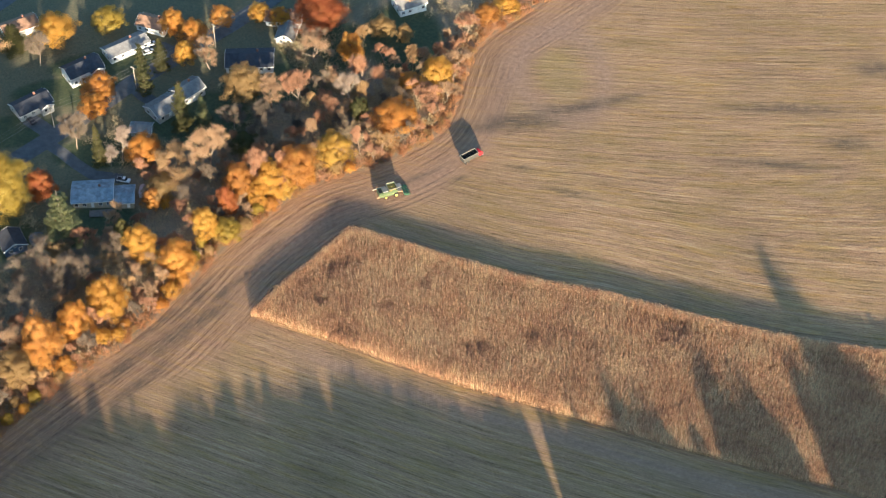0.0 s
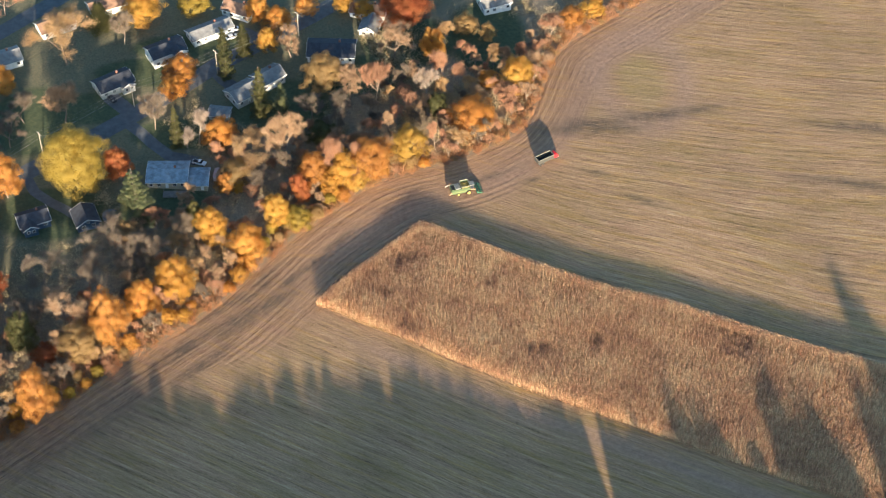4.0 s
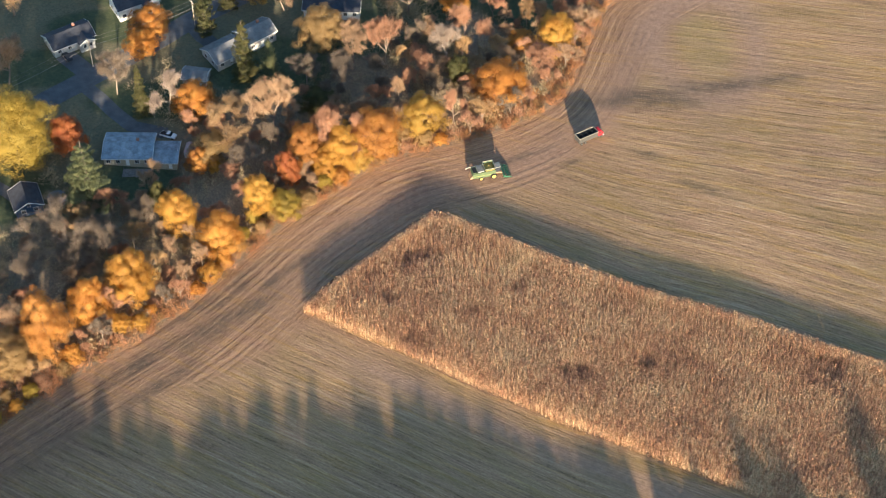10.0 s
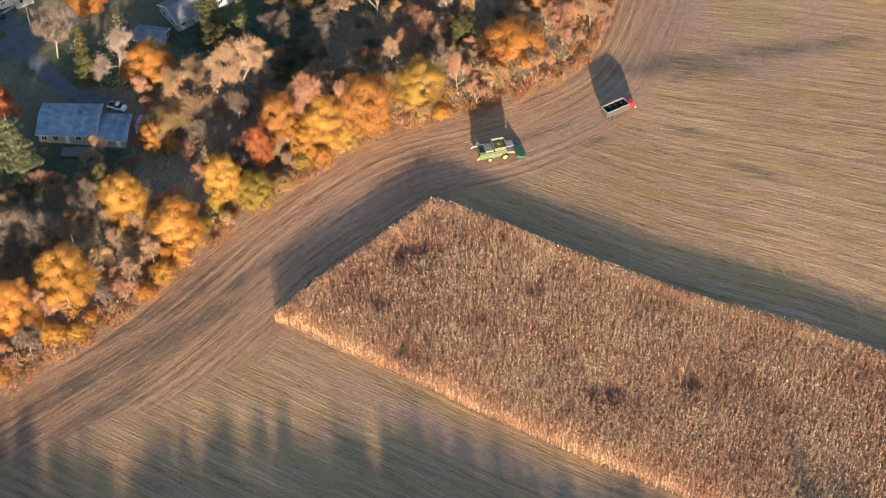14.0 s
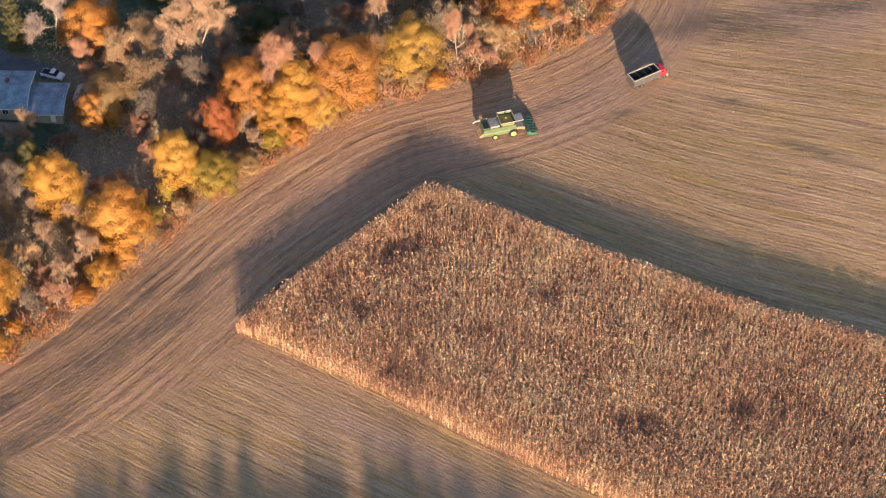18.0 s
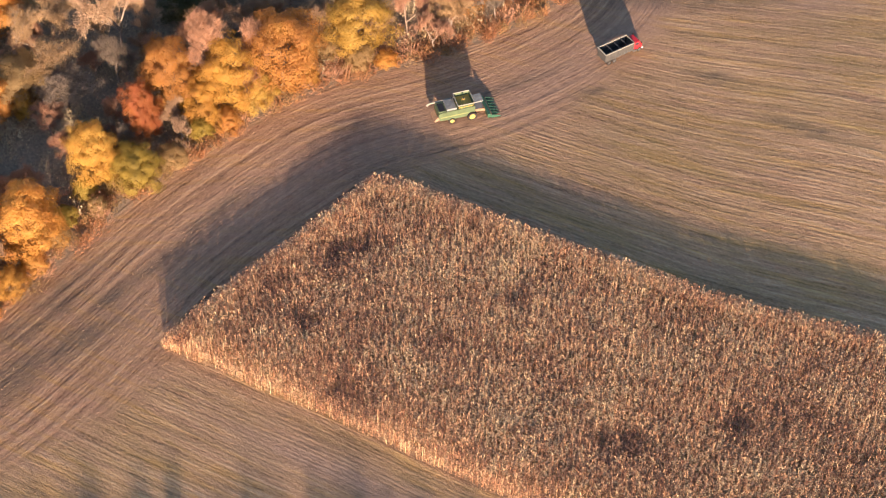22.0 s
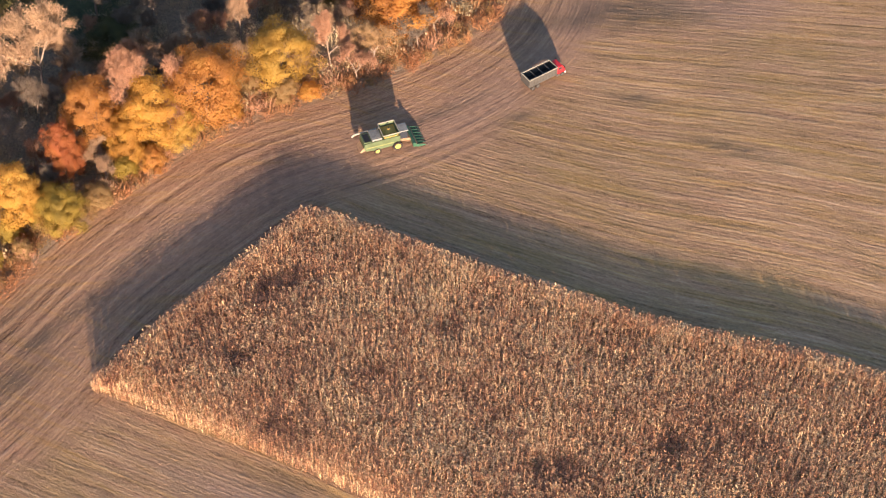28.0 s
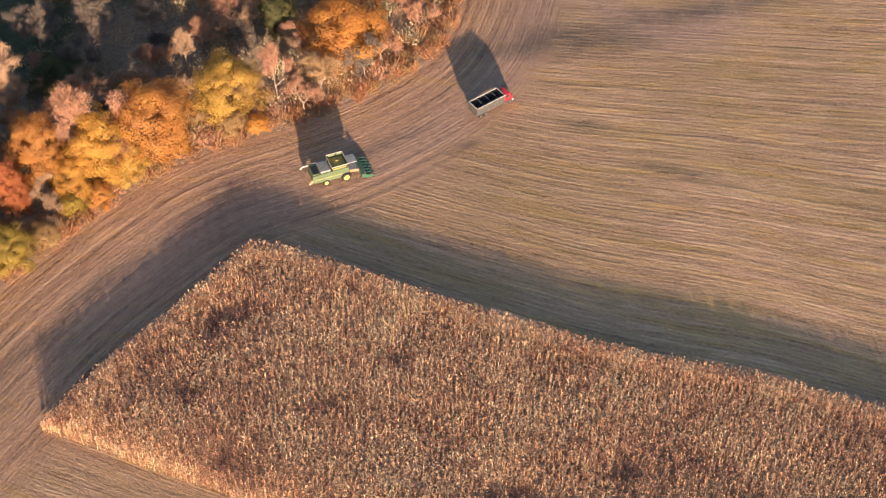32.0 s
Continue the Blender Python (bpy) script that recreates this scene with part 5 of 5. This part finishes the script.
def grain_truck():
    t = thing("grain_truck", pose(42.0, 44.1, 0, 0, 0, 30), "farm truck with an open aluminium grain box and red cab", "truck")
    part("chassis", boxed(-3.1, -0.45, 0.75, 5.1, 0.45, 1.0), BLACK, t)
    b = part("grain_box", boxed(-3.2, -1.25, 1.05, 3.1, 1.25, 1.15), STEEL, t)
    for s in (-1, 1):
        w = part("box_side", boxed(-3.2, s * 1.25 - 0.04, 1.15, 3.1, s * 1.25 + 0.04, 2.85), STEEL, b)
        for k in range(10):
            x = -3.15 + k * 0.69
            part("stake", boxed(x - 0.035, s * 1.33 - 0.04, 1.1, x + 0.035, s * 1.33 + 0.04, 2.85), STEEL, w)
    part("tailgate", boxed(-3.28, -1.29, 1.1, -3.2, 1.29, 2.85), STEEL, b)
    part("bulkhead", boxed(3.1, -1.29, 1.1, 3.18, 1.29, 3.05), STEEL, b)
    bm = bmesh.new()
    for y in (-1.27, 1.27):
        box(bm, -3.3, y - 0.09, 2.85, 3.2, y + 0.09, 2.97)
    for x in (-3.24, 3.14):
        box(bm, x - 0.09, -1.36, 2.85, x + 0.09, 1.36, 2.99)
    part("top_rail", bm, CREAM, b, "pale top rail")
    for x in (-1.5, 0.1, 1.7):
        part("cross_bar", boxed(x - 0.06, -1.2, 2.75, x + 0.06, 1.2, 2.85), STEEL, b)
    part("box_floor", boxed(-3.1, -1.2, 1.15, 3.05, 1.2, 1.25), BLACK, b, "dark inside of the empty box")
    cab = part("cab", prism([(3.35, 0.75), (3.35, 2.55), (4.5, 2.55), (4.95, 1.75), (5.2, 1.6), (5.2, 0.75)], -1.05, 1.05, 0.09), RED, t, "red cab")
    part("windscreen", hull([(4.52, -0.9, 2.48), (4.52, 0.9, 2.48), (4.92, 0.9, 1.82), (4.92, -0.9, 1.82), (4.55, -0.9, 2.5), (4.55, 0.9, 2.5), (4.95, 0.9, 1.84), (4.95, -0.9, 1.84)],
                            [(0, 1, 2, 3), (4, 5, 6, 7), (0, 1, 5, 4), (1, 2, 6, 5), (2, 3, 7, 6), (3, 0, 4, 7)]), GLASS, cab)
    for s in (-1, 1):
        part("side_window", boxed(3.55, s * 1.06 - 0.015, 1.75, 4.4, s * 1.06 + 0.015, 2.4), GLASS, cab)
        part("headlight", boxed(5.18, s * 0.8 - 0.14, 1.05, 5.24, s * 0.8 + 0.14, 1.3), CAR_WHITE, cab)
        part("mirror", boxed(4.7, s * 1.35 - 0.1, 1.95, 4.76, s * 1.35 + 0.1, 2.45), BLACK, cab)
        part("exhaust_stack", boxed(3.22, s * 0.95 - 0.06, 1.0, 3.34, s * 0.95 + 0.06, 2.7), STEEL, cab)
        part("fuel_tank", boxed(3.1, s * 1.0 - 0.25, 0.5, 3.9, s * 1.0 + 0.25, 0.95, edge=0.1), STEEL, t)
    part("bumper", boxed(5.15, -1.15, 0.5, 5.3, 1.15, 0.8), CAR_WHITE, cab, "white bumper")
    for x in (-2.3, -1.15):
        for s in (-1, 1):
            wheel(t, x, s * 1.0, 0.5, 0.5, STEEL, lugs=False)
    for s in (-1, 1):
        wheel(t, 4.5, s * 1.0, 0.5, 0.3, STEEL, lugs=False)
    return t


combine()
grain_truck()


# ---- things about the houses ----
def car(x, y, turn, paint, label, pickup=False):
    c = thing("pickup_truck" if pickup else "car", pose(x, y, 0, 0, 0, turn), label, "pickup" if pickup else "car")
    body = part("body", prism([(-2.4, 0.4), (-2.45, 0.95), (-2.3, 1.05), (1.0, 1.05), (2.2, 0.9), (2.35, 0.4)], -0.9, 0.9, 0.08), paint, c)
    top = [(-0.5, 1.05), (-0.3, 1.7), (0.7, 1.7), (1.15, 1.05)] if pickup else [(-2.1, 1.05), (-1.5, 1.5), (0.3, 1.5), (1.1, 1.05)]
    cabin = part("cabin", prism(top, -0.78, 0.78, 0.05), GLASS, c)
    part("roof", boxed(top[1][0] + 0.05, -0.72, top[1][1] - 0.01, top[2][0] - 0.05, 0.72, top[1][1] + 0.04, edge=0.015), paint, cabin)
    if pickup:
        part("bed", boxed(-2.3, -0.75, 1.02, -0.6, 0.75, 1.07), BLACK, c)
    for px in (-1.5, 1.45):
        for s in (-1, 1):
            wheel(c, px, s * 0.8, 0.34, 0.22, STEEL, lugs=False)
    for s in (-1, 1):
        part("headlight", boxed(2.26, s * 0.65 - 0.14, 0.68, 2.34, s * 0.65 + 0.14, 0.82), CAR_WHITE, body)
    return c


car(-79, 46.6, -20, CAR_WHITE, "white pickup parked behind the long house", True)
car(-113, 80.5, 125, CAR_DARK, "dark car parked on the drive", False)
car(-70.5, 117.6, 15, CAR_WHITE, "white car parked beside the ranch house", False)
car(-71, 113.2, 25, CAR_WHITE, "white car parked on the lawn's edge", False)

shed = thing("garden_shed", pose(-72.2, 39.8, 0, 0, 0, -8), "small pale shed with a pinkish roof", "shed")
PINK_ROOF = plain("faded_pink_roof", (0.55, 0.36, 0.32), 0.7, vary=0.2)
part("wall", boxed(-1.15, -2.0, 0, 1.15, 2.0, 1.9), WHITE_WALL, shed)
for s in (-1, 1):
    part("roof_slope", hull([(0, -2.2, 2.5), (0, 2.2, 2.5), (s * 1.35, 2.2, 1.85), (s * 1.35, -2.2, 1.85), (0, -2.2, 2.58), (0, 2.2, 2.58), (s * 1.35, 2.2, 1.93), (s * 1.35, -2.2, 1.93)],
                            [(0, 1, 2, 3), (4, 5, 6, 7), (0, 1, 5, 4), (1, 2, 6, 5), (2, 3, 7, 6), (3, 0, 4, 7)]), PINK_ROOF, shed)
part("door", boxed(-0.5, -2.04, 0.05, 0.5, -2.0, 1.8), TRIM, shed)

WOOD_GREY = plain("weathered_boards", (0.24, 0.21, 0.19), 0.9, vary=0.3)
deck = thing("wooden_deck", pose(-86.5, 31.5, 0), "weathered wooden deck behind the long house", "deck")
for k in range(14):
    part("board", boxed(-4.0 + k * 0.58, -1.6, 0.5, -3.46 + k * 0.58, 1.6, 0.56), WOOD_GREY, deck)
for px in (-3.9, 0, 3.9):
    for py in (-1.5, 1.5):
        part("post", boxed(px - 0.07, py - 0.07, 0, px + 0.07, py + 0.07, 1.4), WOOD_GREY, deck)
part("rail", boxed(-3.95, -1.55, 1.35, 3.95, -1.45, 1.43), WOOD_GREY, deck)

POOL_BLUE = plain("blue_pool_cover", (0.10, 0.135, 0.175), 0.5, vary=0.2)
pool = thing("swimming_pool", pose(-107.6, 21.5, 0), "round covered swimming pool above ground", "pool")
bm = bmesh.new()
rod(bm, (0, 0, 0), (0, 0, 1.3), 2.7, n=32)
part("pool_wall", bm, GREY_WALL, pool)
bm = bmesh.new()
bmesh.ops.create_cone(bm, cap_ends=True, segments=32, radius1=2.75, radius2=0.4, depth=0.3, matrix=Matrix.Translation((0, 0, 1.46)))
part("cover", bm, POOL_BLUE, pool, "blue cover")

POLE_WOOD = plain("grey_pole_wood", (0.36, 0.32, 0.27), 0.9, vary=0.25)
POLES = ((-170, 22), (-134.3, 52.5), (-104.5, 76.5), (-75.3, 93.5), (-46, 114), (-18, 140))
for x, y in POLES:
    p = thing("utility_pole", pose(x, y, 0, 0, 0, 40), "grey wooden utility pole with a crossarm", "utility pole", "poles along the street")
    bm = bmesh.new()
    rod(bm, (0, 0, 0), (0, 0, 11), 0.17, 0.12, 10)
    part("pole", bm, POLE_WOOD, p)
    arm = part("crossarm", boxed(-0.06, -1.2, 10.2, 0.06, 1.2, 10.35), POLE_WOOD, p)
    for k in (-1.1, -0.5, 0.5, 1.1):
        bm = bmesh.new()
        rod(bm, (0, k, 10.35), (0, k, 10.55), 0.05, 0.03, 6)
        part("insulator", bm, TRIM, arm)
    bm = bmesh.new()
    rod(bm, (0.25, 0, 8.6), (0.25, 0, 9.5), 0.2, n=12)
    part("transformer", bm, DECK_GREY, p)
CABLE = plain("grey_cable", (0.25, 0.24, 0.23), 0.7)
for a, b in zip(POLES, POLES[1:]):
    fa, fb = (Vector(q) for q in raised([(*a, 0), (*b, 0)]))
    bm = bmesh.new()
    for off, z, r in ((-0.8, 10.5, 0.02), (0.8, 10.5, 0.02), (0, 8.2, 0.045)):
        last = None
        for k in range(9):
            t = k / 8
            q = fa.lerp(fb, t) + Vector((off * 0.64, -off * 0.77, z - 1.0 * 4 * t * (1 - t)))
            if last:
                rod(bm, last, q, r, n=4)
            last = q
    me = bpy.data.meshes.new("overhead_cable")
    bm.to_mesh(me)
    bm.free()
    me.materials.append(CABLE)
    tagged(new("overhead_cable", me), "sagging overhead cables between utility poles", "cable", "poles along the street")
